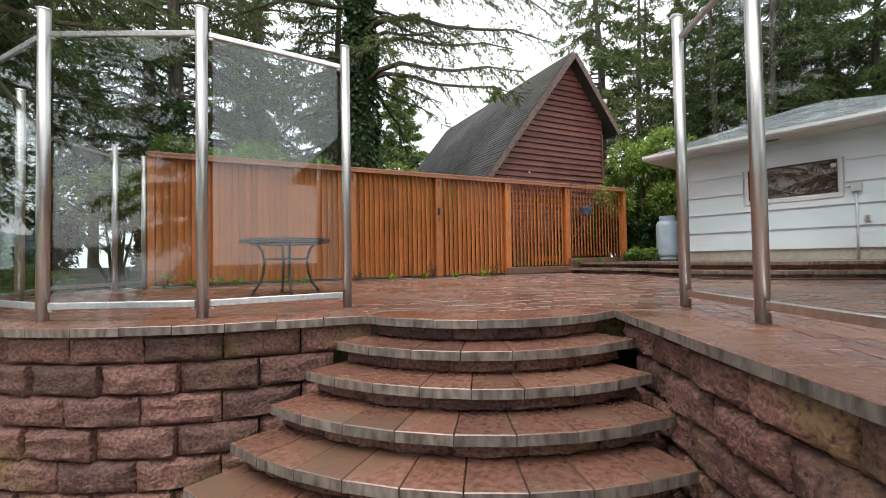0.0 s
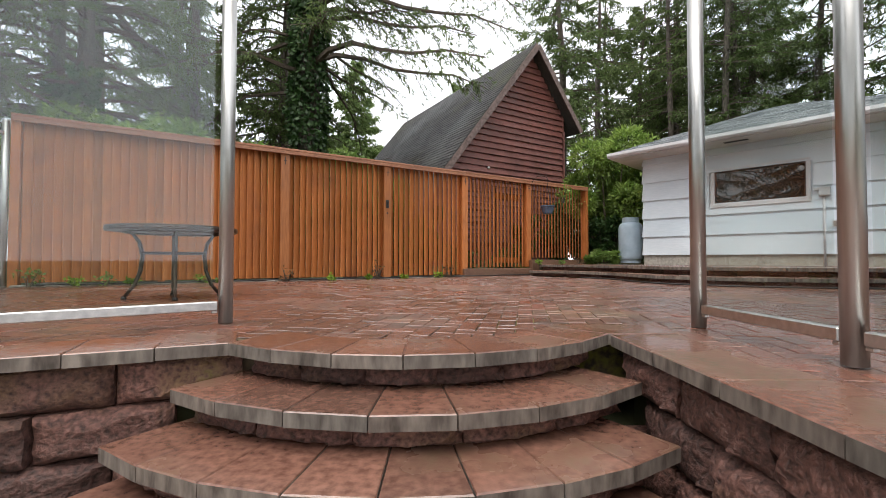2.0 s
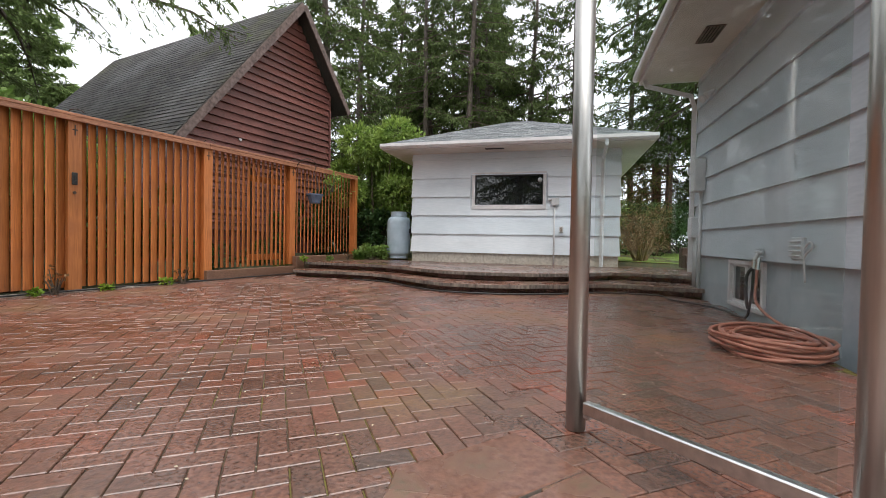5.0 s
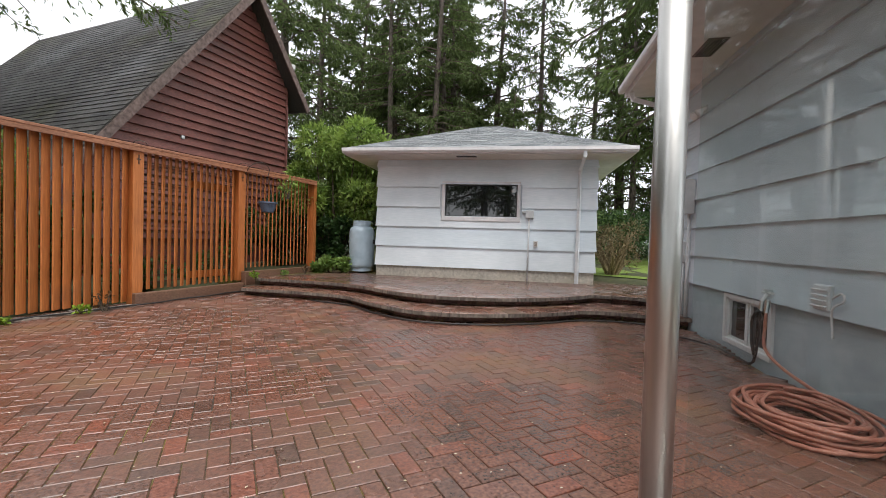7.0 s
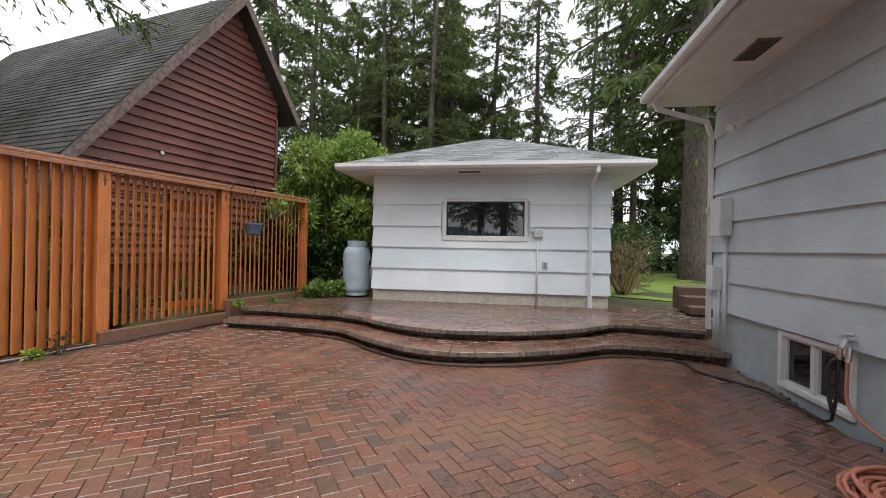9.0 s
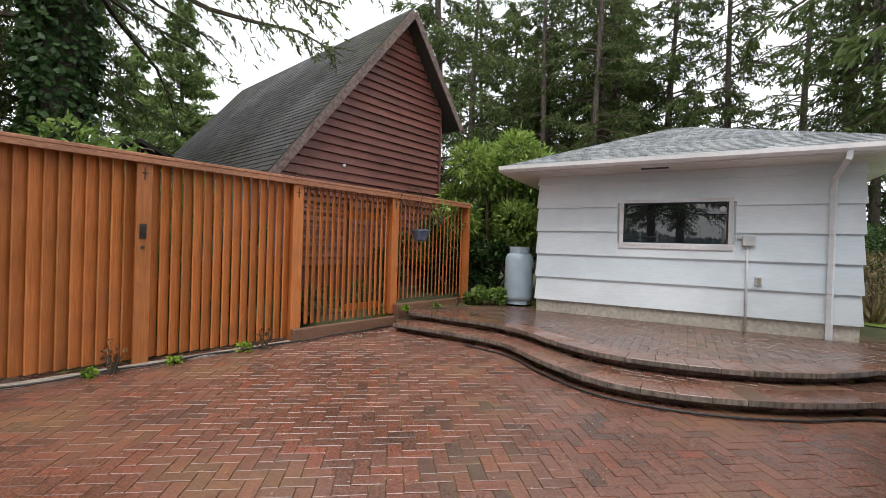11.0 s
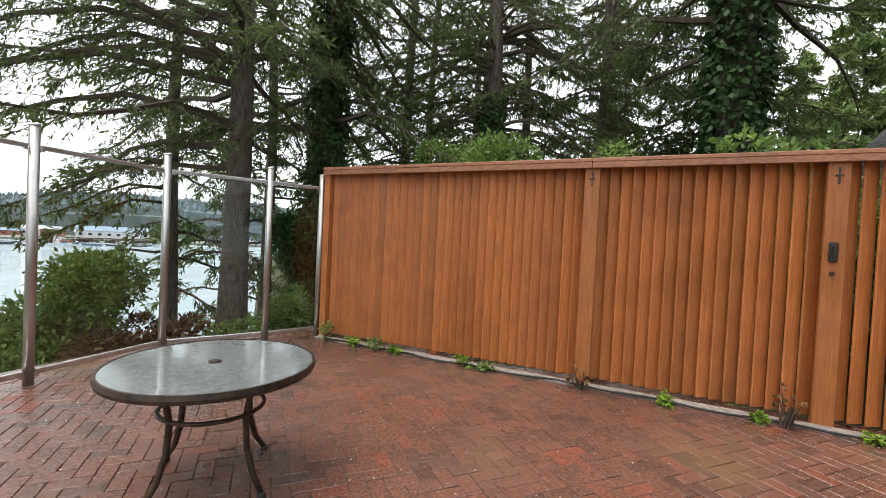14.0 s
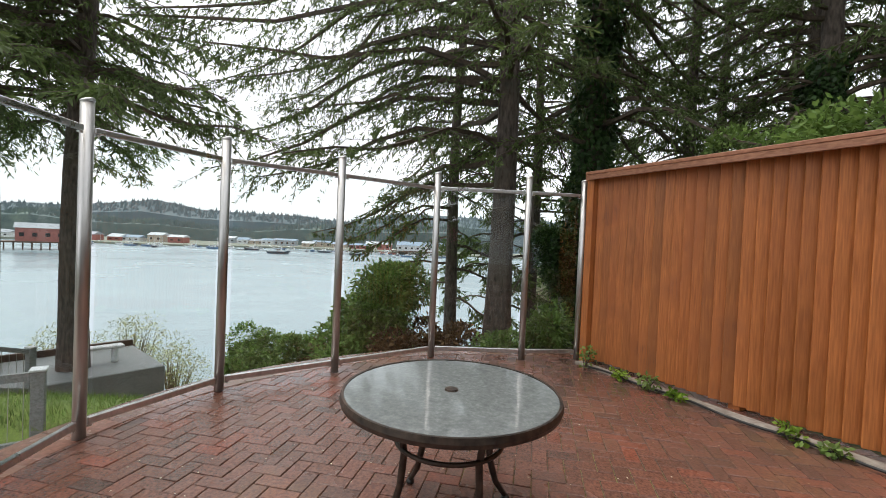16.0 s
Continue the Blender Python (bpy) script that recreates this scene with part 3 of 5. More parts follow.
part("fascia", Geo().box((-EX, -EY, GH), (GW + EXR, -EY + 0.02, EZ - 0.004)).box((-EX, -EY + 0.02, GH), (-EX + 0.02, GD + EY, EZ - 0.004)).box((GW + EXR - 0.02, -EY + 0.02, GH), (GW + EXR, GD + EY, EZ - 0.004)), TRIM, garage)
gut = Geo().add([(x, y, z) for x in (-EX - 0.02, GW + EXR + 0.02) for y, z in ((-EY - 0.002, GH + 0.02), (-EY - 0.07, GH + 0.02), (-EY - 0.1, GH + 0.06), (-EY - 0.1, GH + 0.12), (-EY - 0.085, GH + 0.12), (-EY - 0.085, GH + 0.06), (-EY - 0.002, GH + 0.05))],
                [tuple((i, (i + 1) % 7, 7 + (i + 1) % 7, 7 + i)) for i in range(7)] + [tuple(range(7)), tuple(range(13, 6, -1))])
part("gutter", gut, TRIM, garage, "white metal gutter")
part("downspout", Geo().tube([(4.18, -EY - 0.05, GH + 0.03), (4.18, -EY - 0.05, GH - 0.05), (4.18, -0.08, GH - 0.22), (4.18, -0.06, GH - 0.35), (4.18, -0.06, 0.0)], 0.042, 4), TRIM, garage, "white square downspout")
part("soffit_vent", Geo().box((1.75, -0.42, GH - 0.006), (2.15, -0.3, GH - 0.001)), DARK, garage)
part("conduit", Geo().tube([(3.22, -0.04, -0.02), (3.22, -0.04, 1.3)], 0.018, 8), TRIM, garage, smooth=True)
part("junction_box", Geo().box((3.15, -0.1, 1.28), (3.31, -0.012, 1.44), 0.01).box((3.08, -0.07, 1.38), (3.15, -0.012, 1.43), 0.006), PLASTIC, garage)
sock = part("outlet_box", Geo().box((3.32, -0.07, 0.7), (3.41, -0.012, 0.83), 0.008), PLASTIC, garage)
part("outlet_cover", Geo().box((3.34, -0.076, 0.72), (3.39, -0.0705, 0.81), 0.002), CONCRETE, sock)
lamp = part("wall_sensor", Geo().lathe([(0.035, 0), (0.05, 0.012), (0.04, 0.03), (0.012, 0.034)], 14, pose(2.9, 0.028, 1.84, 90, 0, 0)), PLASTIC, win)

# ---- red gabled house behind the fence ----
cabin = thing("cabin", "dark red board cabin with a steep dark shingle roof", "house", pose(3.66, 14.27, 0, 0, 0, 30))
AP, SL, LEN = 7.15, 1.27, 8.7
CL, CR = -4.6, 1.9
part("wall", Geo().add([(CL, 0.05, -0.3), (1.5, 0.05, -0.3), (1.5, 0.05, AP - 1.5 * SL - 0.1), (0, 0.05, AP - 0.1), (CL, 0.05, AP + CL * SL - 0.1),
                        (CL, LEN, -0.3), (1.5, LEN, -0.3), (1.5, LEN, AP - 1.5 * SL - 0.1), (0, LEN, AP - 0.1), (CL, LEN, AP + CL * SL - 0.1)],
                       [(0, 1, 2, 3, 4), (9, 8, 7, 6, 5), (1, 6, 7, 2), (0, 4, 9, 5)]), RED_SIDING, cabin)
z = 0.9
while z < AP - 0.3:
    x0, x1 = max(CL, -(AP - z - 0.16) / SL), min(1.5, (AP - z - 0.16) / SL)
    b = Geo().add([(x0, 0.045, z), (x1, 0.045, z), (x1, -0.02, z), (x0, -0.02, z), (x0, 0.045, z + 0.195), (x1, 0.045, z + 0.195), (x1, 0.036, z + 0.195), (x0, 0.036, z + 0.195)],
                  [(0, 1, 2, 3), (3, 2, 6, 7), (7, 6, 5, 4), (0, 3, 7, 4), (1, 5, 6, 2)])
    part("siding_board", b, RED_SIDING, cabin)
    z += 0.19
part("corner_board", Geo().box((1.42, -0.0, 0.5), (1.52, 0.04, AP - 1.55 * SL), 0.004), RED_SIDING, cabin)
over = -0.35
for side, reach, nm in ((-1, 4.95, "long"), (1, 1.95, "short")):
    n = Vector((side * SL, 0, 1)).normalized()
    foot, top = Vector((side * reach, 0, AP - reach * SL)), Vector((0, 0, AP))
    ring = [foot, top, top + n * 0.1 + Vector((0, 0, 0.02)), foot + n * 0.1]
    roof = part("roof", Geo().add([(p.x, y, p.z) for y in (over, LEN + 0.4) for p in ring], [(0, 1, 2, 3), (7, 6, 5, 4), (0, 4, 5, 1), (3, 2, 6, 7), (0, 3, 7, 4), (1, 5, 6, 2)]), SHINGLE_DARK, cabin, "dark weathered asphalt shingles")
    a, b = (foot.x, over, foot.z), (foot.x, LEN + 0.4, foot.z)
    cc, d = (0, LEN + 0.4, AP), (0, over, AP)
    if side > 0:
        a, b, cc, d = b, a, d, cc
    g = shingles(Geo(), *[tuple(Vector(p) + n * 0.105) for p in (b, a, d, cc)], exposure=0.15, tab=0.3, thick=0.014)
    tagged(part("shingle", g, SHINGLE_DARK, roof), kind="stuff")
    part("rake_board", Geo().add([(p.x, y, p.z) for y in (over - 0.04, over - 0.004) for p in (foot - n * 0.07, top - n * 0.07 - Vector((0, 0, 0.03)), top + n * 0.09, foot + n * 0.09)],
                                 [(0, 1, 2, 3), (7, 6, 5, 4), (0, 4, 5, 1), (3, 2, 6, 7), (0, 3, 7, 4), (1, 5, 6, 2)]), RAKE, cabin, "peeling weathered rake board")
part("vent_pipe", Geo().tube([(1.75, 0.1, 5.0), (1.75, 0.1, 5.9)], 0.05, 10).tube([(1.75, 0.1, 5.9), (1.75, 0.1, 6.02)], 0.11, 10), TRIM, cabin, "pale vent pipe with a cap", smooth=False)
part("gutter_pipe", Geo().tube([(1.46, -0.03, 4.7), (1.46, -0.03, 0.5)], 0.035, 6), RED_SIDING, cabin)
lamp = part("wall_lamp", Geo().box((-1.75, -0.04, 3.1), (-1.68, 0.012, 3.17), 0.01), PLASTIC, cabin)
shed = thing("shed", "small dark shed roof far behind the fence", "shed", pose(-3.9, 20.6, 1.1, 0, 0, 25))
part("wall", Geo().box((-1.6, 0, -1.5), (1.6, 3, 2.6)), RED_SIDING, shed)
part("roof", Geo().add([(-2, -0.4, 2.5), (0, -0.4, 3.4), (2, -0.4, 2.5), (-2, 3.4, 2.5), (0, 3.4, 3.4), (2, 3.4, 2.5), (-2, -0.4, 2.62), (0, -0.4, 3.53), (2, -0.4, 2.62), (-2, 3.4, 2.62), (0, 3.4, 3.53), (2, 3.4, 2.62)],
                       [(0, 1, 7, 6), (1, 2, 8, 7), (6, 7, 10, 9), (7, 8, 11, 10), (3, 9, 10, 4), (4, 10, 11, 5), (0, 3, 4, 1), (1, 4, 5, 2), (0, 6, 9, 3), (2, 5, 11, 8)]), SHINGLE_DARK, shed)

# ---- house ----
house = thing("house", "pale grey lap-sided house with a painted foundation", "house", HOUSE)
HX0, HX1, HB, HT = -2.3, 2.25, 0.605, 3.2
BX0, BX1, BZ0, BZ1 = 0.02, 0.82, 0.11, 0.54
f = Geo()
for lo, hi in (((HX0, -0.3, -1.7), (BX0, -0.02, HB)), ((BX1, -0.3, -1.7), (HX1, -0.02, HB)), ((BX0, -0.3, -1.7), (BX1, -0.02, BZ0)), ((BX0, -0.3, BZ1), (BX1, -0.02, HB)),
               ((HX0, -8, -1.7), (HX1, -0.3, HB))):
    f.box(lo, hi)
part("foundation", f, GREY_WALL, house, "smooth painted grey foundation")
part("wall", Geo().box((HX0, -8, HB), (HX1, -0.012, HT)), GREY, house)
z = HB
while z < HT - 0.05:
    part("siding_board", lap(Geo(), -HX1, -HX0, z, min(z + 0.36, HT), pose(0, 0, 0, 0, 0, 180)), GREY, house)
    part("siding_board", lap(Geo(), -8, 0, z, min(z + 0.36, HT), pose(HX1, 0, 0, 0, 0, 90)), GREY, house)
    z += 0.356
win = part("basement_window", Geo().box((BX0 - 0.06, -0.03, BZ0 - 0.05), (BX1 + 0.06, 0.012, BZ0), 0.005).box((BX0 - 0.06, -0.03, BZ1), (BX1 + 0.06, 0.012, BZ1 + 0.05), 0.005)
           .box((BX0 - 0.06, -0.03, BZ0), (BX0, 0.012, BZ1), 0.005).box((BX1, -0.03, BZ0), (BX1 + 0.06, 0.012, BZ1), 0.005).box(((BX0 + BX1) / 2 - 0.025, -0.05, BZ0), ((BX0 + BX1) / 2 + 0.025, -0.005, BZ1), 0.004), TRIM, house, "low white sliding window")
for x0, x1 in ((BX0, (BX0 + BX1) / 2 - 0.025), ((BX0 + BX1) / 2 + 0.025, BX1)):
    part("pane", Geo().box((x0, -0.055, BZ0), (x1, -0.045, BZ1)), WINDOW_GLASS, win)
    part("sash", Geo().box((x0, -0.044, BZ0), (x0 + 0.025, -0.02, BZ1)).box((x1 - 0.025, -0.044, BZ0), (x1, -0.02, BZ1)).box((x0 + 0.025, -0.044, BZ0), (x1 - 0.025, -0.02, BZ0 + 0.025)).box((x0 + 0.025, -0.044, BZ1 - 0.025), (x1 - 0.025, -0.02, BZ1)), TRIM, win)
HE, HO, HS = HT, 0.8, 0.04
part("soffit", Geo().box((HX0 - HO, -8 - HO, HE), (HX1 + HS, HO, HE + 0.02)), SOFFIT, house)
part("fascia", Geo().box((HX0 - HO, HO, HE - 0.01), (HX1 + HS, HO + 0.02, HE + 0.15)).box((HX1 + HS, -8 - HO, HE - 0.01), (HX1 + HS + 0.02, HO + 0.02, HE + 0.15)), TRIM, house)
part("roof", Geo().add([(HX0 - HO, HO + 0.03, HE + 0.15), (HX1 + HS + 0.03, HO + 0.03, HE + 0.15), (HX1 + HS, -8 - HO, HE + 0.15), (HX0 - HO, -8 - HO, HE + 0.15), (HX0 + 3, -3.7, HE + 1.9), (HX1 - 3, -3.7, HE + 1.9)],
                       [(1, 0, 4, 5), (2, 1, 5), (3, 2, 5, 4), (0, 3, 4), (0, 1, 2, 3)]), SHINGLE_GREY, house)
part("gutter", Geo().box((HX0 - HO, HO + 0.025, HE + 0.03), (HX1 + HS, HO + 0.12, HE + 0.13), 0.02), TRIM, house, "white metal gutter")
part("downspout", Geo().tube([(HX1 - 0.15, HO - 0.02, HE - 0.01), (HX1 - 0.15, HO - 0.05, HE - 0.1), (HX1 + 0.05, 0.1, HE - 0.22), (HX1 + 0.02, 0.05, HE - 0.4), (HX1 + 0.02, 0.05, 0.34)], 0.045, 4), TRIM, house, "white square downspout")
vent = part("soffit_vent", Geo().box((0.5, 0.22, HE - 0.012), (0.95, 0.42, HE - 0.001), 0.003), RAKE, house, "slotted metal soffit vent")
for k in range(5):
    part("slat", Geo().box((0.52, 0.245 + k * 0.034, HE - 0.018), (0.93, 0.255 + k * 0.034, HE - 0.0125)), DARK, vent)
box = part("meter_box", Geo().box((1.75, 0.02, 1.5), (2.02, 0.16, 1.95), 0.012), PLASTIC, house, "grey electric meter box")
part("meter_dial", Geo().lathe([(0.08, 0), (0.08, 0.05), (0.06, 0.075), (0.01, 0.08)], 16, pose(2.06, 0.09, 1.82, 0, 90, 0)), PLASTIC, box)
part("utility_box", Geo().box((1.98, 0.02, 0.85), (2.16, 0.13, 1.15), 0.012), PLASTIC, house)
for u, z1 in ((1.85, 1.5), (2.0, 0.86), (2.06, 0.86), (2.11, 0.86)):
    part("conduit", Geo().tube([(u, 0.05, 0.14), (u, 0.05, z1)], 0.024 if u < 1.9 else 0.014, 8), PLASTIC, house, smooth=True)
light = part("floodlight", Geo().lathe([(0.05, 0), (0.05, 0.03), (0.02, 0.035)], 14, pose(1.5, 0.015, 2.78, -90, 0, 0)), PLASTIC, house, "pair of white floodlights")
for s in (-1, 1):
    part("lamp_head", Geo().lathe([(0.02, -0.04), (0.03, 0.0), (0.055, 0.06), (0.05, 0.075), (0.01, 0.078)], 14, pose(1.5 + s * 0.09, 0.1, 2.74, -125, 0, s * 25)), PLASTIC, light)
vent = part("dryer_vent", Geo().box((-0.81, -0.005, 0.64), (-0.63, 0.05, 0.83), 0.01), TRIM, house, "white louvred vent cover")
for k in range(4):
    part("louvre", Geo().box((-0.795, 0.05, 0.665 + k * 0.04), (-0.645, 0.075, 0.68 + k * 0.04), 0.004), TRIM, vent)
part("cable", Geo().tube(spline([(-0.83, 0.04, 0.74), (-0.95, 0.06, 0.79), (-0.98, 0.06, 0.74), (-0.85, 0.05, 0.66), (-0.87, 0.05, 0.46)], 0.04), 0.008, 6), TRIM, house, smooth=True)
tap = part("tap", Geo().tube([(-0.06, -0.02, 0.67), (-0.06, 0.07, 0.67), (-0.06, 0.1, 0.61)], 0.018, 8).tube([(-0.14, 0.06, 0.69), (0.02, 0.06, 0.69)], 0.014, 8).lathe([(0.035, 0), (0.035, 0.012)], 12, pose(-0.06, 0.06, 0.71)), PLASTIC, house, "outdoor tap with a splitter")
for u in (-0.11, -0.02):
    part("valve", Geo().tube([(u, 0.08, 0.63), (u, 0.09, 0.52)], 0.02, 8), ALU, tap)

# ---- garden hoses ----
loops = []
cx, cy = (HOUSE @ Vector((-1.33, 0.48, 0))).xy
for i in range(17 * 24):
    a = i / 24 * 2 * math.pi
    turn = i / 24
    r = 0.23 + 0.17 * (0.5 + 0.5 * math.sin(turn * 2.4)) + 0.02 * math.sin(a * 3 + turn)
    loops.append((cx + math.cos(radians(42)) * r * 1.1 * math.cos(a) - math.sin(radians(42)) * r * 0.85 * math.sin(a), cy + math.sin(radians(42)) * r * 1.1 * math.cos(a) + math.cos(radians(42)) * r * 0.85 * math.sin(a), 0.014 + 0.006 * turn + 0.01 * math.sin(a * 2 + turn * 1.3)))
start = [tuple(HOUSE @ Vector(p)) for p in ((-0.11, 0.09, 0.53), (-0.12, 0.1, 0.38), (-0.17, 0.12, 0.22), (-0.35, 0.1, 0.12), (-0.65, 0.09, 0.07), (-1.1, 0.14, 0.06))]
solid("garden_hose", Geo().tube(spline(start, 0.05) + [Vector(p) for p in loops], 0.013, 7), HOSE, "salmon garden hose coiled on the wet bricks", "hose", smooth=True)
line = [tuple(HOUSE @ Vector(p)) for p in ((-0.02, 0.09, 0.53), (-0.03, 0.1, 0.3), (0.0, 0.12, 0.05), (0.12, 0.12, 0.015), (0.5, 0.13, 0.015), (0.9, 0.2, 0.015), (1.35, 0.5, 0.015))] + [(low_line[k].x - 0.07, low_line[k].y - 0.1, 0.014) for k in range(len(low_line) - 8, 10, -8)]
short = [tuple(HOUSE @ Vector(p)) for p in ((-0.03, 0.1, 0.53), (0.02, 0.13, 0.45), (0.0, 0.14, 0.25), (-0.03, 0.13, 0.12))]
solid("garden_hose", Geo().tube(spline(short, 0.05), 0.016, 7), BLACK, "short black hose hanging from the tap", "hose", smooth=True)
solid("garden_hose", Geo().tube(spline(line, 0.08), 0.012, 6), BLACK, "black hose run from the tap along the steps", "hose", smooth=True)

# ---- propane tank ----
tank = thing("propane_tank", "upright white propane tank beside the white outbuilding", "tank", pose(5.5, 11.28, TERRACE + 0.03))
part("body", Geo().lathe([(0.1, 0.04), (0.22, 0.055), (0.275, 0.1), (0.285, 0.16), (0.285, 0.86), (0.275, 0.93), (0.24, 0.99), (0.16, 1.03), (0.08, 1.04)], 28), TANK, tank, smooth=True)
part("collar", Geo().lathe([(0.2, 0.98), (0.2, 1.14), (0.185, 1.14), (0.185, 0.98)], 24), TANK, tank, "raised steel collar")
part("foot_ring", Geo().lathe([(0.24, 0), (0.24, 0.09), (0.225, 0.09), (0.225, 0)], 24), TANK, tank)
part("valve", Geo().tube([(0, 0, 1.04), (0, 0, 1.12)], 0.03, 10).tube([(-0.06, 0, 1.13), (0.06, 0, 1.13)], 0.02, 8), ALU, tank)
part("sticker", Geo().box((-0.03, -0.012, 0.62), (0.04, 0.012, 0.72), 0.0, pose(0.19, -0.235, 0, 0, 0, 38)), BLACK, tank)
part("hose", Geo().tube(spline([(0.05, -0.05, 1.13), (0.2, -0.2, 1.1), (0.28, -0.2, 0.8), (0.3, -0.18, 0.4)], 0.06), 0.01, 6), BLACK, tank, smooth=True)

# ---- hanging planter on the fence ----
pot = thing("hanging_planter", "slate blue plastic planter hanging from an iron hook", "planter", FENCE @ pose(2.3, -0.22, 1.48))
part("bowl", Geo().lathe([(0.1, 0), (0.115, 0.01), (0.16, 0.17), (0.175, 0.17), (0.175, 0.2), (0.155, 0.2), (0.15, 0.16), (0.1, 0.03)], 28), POT, pot, smooth=False)
part("soil", Geo().lathe([(0.14, 0.15), (0.145, 0.17), (0.02, 0.18)], 16), EARTH, pot)
for a in (0.3, 2.4, 4.5):
    part("hanger", Geo().tube([(0.165 * math.cos(a), 0.165 * math.sin(a), 0.19), (0.01 * math.cos(a), 0.01 * math.sin(a), 0.66)], 0.0035, 5), BLACK, pot)
hook = solid("plant_hook", Geo().tube(spline([(-0.36, 0.2, 0.68), (-0.33, 0.12, 0.83), (-0.2, 0.06, 0.92), (-0.05, 0.01, 0.9), (0.02, 0.0, 0.82), (0.0, 0.0, 0.72), (-0.02, 0.0, 0.66)], 0.04), 0.008, 7), IRON, "curved iron plant hook on the fence", "hook", at=FENCE @ pose(2.3, -0.22, 1.48), smooth=True)

# ---- round patio table ----
table = thing("patio_table", "round patio table with wet frosted glass and iron legs", "table", pose(-1.93, 4.67, 0))
TH, TR = 0.66, 0.537
part("glass_top", Geo().lathe([(0.02, TH - 0.008), (TR - 0.014, TH - 0.008), (TR - 0.014, TH), (0.02, TH), (0.02, TH - 0.004)], 64), TABLE_GLASS, table, "wet frosted glass top")
part("rim", Geo().lathe([(TR - 0.03, TH - 0.04), (TR, TH - 0.04), (TR + 0.006, TH - 0.02), (TR, TH + 0.004), (TR - 0.013, TH + 0.004), (TR - 0.013, TH - 0.009), (TR - 0.03, TH - 0.009)], 64), IRON, table, "rusty dark metal rim")
part("umbrella_cap", Geo().lathe([(0.035, TH), (0.032, TH + 0.008), (0.012, TH + 0.008)], 18), IRON, table)
for k in range(4):
    a = radians(32) + k * math.pi / 2
    ca, sa = math.cos(a), math.sin(a)
    part("leg", Geo().tube([(r * ca, r * sa, z) for r, z in ((0.42, TH - 0.042), (0.33, TH - 0.06), (0.275, 0.52), (0.25, 0.4), (0.265, 0.25), (0.31, 0.12), (0.38, 0.025))], [0.013, 0.015, 0.017, 0.018, 0.018, 0.017, 0.014], 8), IRON, table, smooth=True)
    part("foot", Geo().lathe([(0.022, 0), (0.024, 0.012), (0.014, 0.03)], 10, pose(0.385 * ca, 0.385 * sa, 0)), BLACK, table)
part("stretcher_ring", Geo().tube([(0.265 * math.cos(i * math.pi / 18), 0.265 * math.sin(i * math.pi / 18), 0.42) for i in range(36)], 0.012, 8, loop=True), IRON, table, smooth=True)
part("stretcher_ring", Geo().tube([(0.4 * math.cos(i * math.pi / 18), 0.4 * math.sin(i * math.pi / 18), TH - 0.05) for i in range(36)], 0.009, 6, loop=True), IRON, table, smooth=True)


# ---- glass windscreen ----
def windscreen(row, z0=0.115, z1=2.04, top=2.22):
    """Steel posts with a framed pane between each two."""
    t = thing("glass_windscreen", "clear wet glass windscreen on round steel posts", "windscreen", pose(*row[0], 0))
    base = Vector((*row[0], 0))
    for p in row:
        at = Vector((*p, 0)) - base
        post = part("post", Geo().tube([(0, 0, 0), (0, 0, top - 0.02)], 0.039, 24), STEEL, t, "brushed steel post", at=Matrix.Translation(at), smooth=True)
        part("end_cap", Geo().lathe([(0.042, -0.012), (0.042, 0.006), (0.034, 0.012), (0.005, 0.013)], 24, pose(0, 0, top - 0.016, 18, 0, 40)), ALU, post)
    for p, q in zip(row, row[1:]):
        a, b = Vector((*p, 0)) - base, Vector((*q, 0)) - base
        d = (b - a).normalized()
        length = (b - a).length
        m = Matrix.Translation(a) @ Matrix.Rotation(math.atan2(d.y, d.x), 4, "Z")
        part("top_rail", Geo().box((0.044, -0.016, z1 - 0.04), (length - 0.044, 0.016, z1), 0.005), ALU, t, "wet aluminium rail", at=m)
        part("bottom_rail", Geo().box((0.044, -0.018, z0 - 0.04), (length - 0.044, 0.018, z0 + 0.01), 0.005), ALU, t, "wet aluminium rail", at=m)
        pane = part("pane", Geo().box((0.07, -0.003, z0 + 0.0105), (length - 0.07, 0.003, z1 - 0.0405)), GLASS, t, "clear glass beaded with rain", at=m)
        pane.visible_shadow = False
        for u in (0.044, length - 0.074):
            for zb in (z1, z0):
                part("bracket", Geo().box((u, -0.012, zb - 0.056), (u + 0.03, 0.012, zb - 0.041), 0.003), ALU, t, at=m)


windscreen(POSTS_WEST)
windscreen(POSTS_EAST)

# ---- caps along the patio's edge, the curved steps and the block walls ----
def wedge(parent, outline, z, thick=0.055):
    cap = part("cap_stone", Geo().prism(outline, z - thick, z, chamfer=0.006), CAP, parent)
    cap.data.materials.append(CAP_EDGE)
    for poly in cap.data.polygons:
        if abs(poly.normal.z) < 0.3:
            poly.material_index = 1
    return cap


def offset_line(line, d):
    out = []
    for i, p in enumerate(line):
        t = (line[min(i + 1, len(line) - 1)] - line[max(i - 1, 0)]).normalized()
        out.append(Vector((p.x - t.y * d, p.y + t.x * d, 0)))
    return out


def cap_row(parent, line, depth, z, count_step=1, gap=0.0025):
    inner = offset_line(line, depth)
    for i in range(0, len(line) - count_step, count_step):
        a, b = line[i], line[i + count_step]
        c, d = inner[i + count_step], inner[i]
        s = gap / max(0.05, (b - a).length)
        zz = z + random.uniform(-0.0015, 0.0015)
        outline = [a.lerp(b, s), b.lerp(a, s), c.lerp(d, s), d.lerp(c, s)]
        area = sum(p.x * q.y - q.x * p.y for p, q in zip(outline, outline[1:] + outline[:1]))
        wedge(parent, [(p.x, p.y) for p in (outline if area > 0 else outline[::-1])], zz)


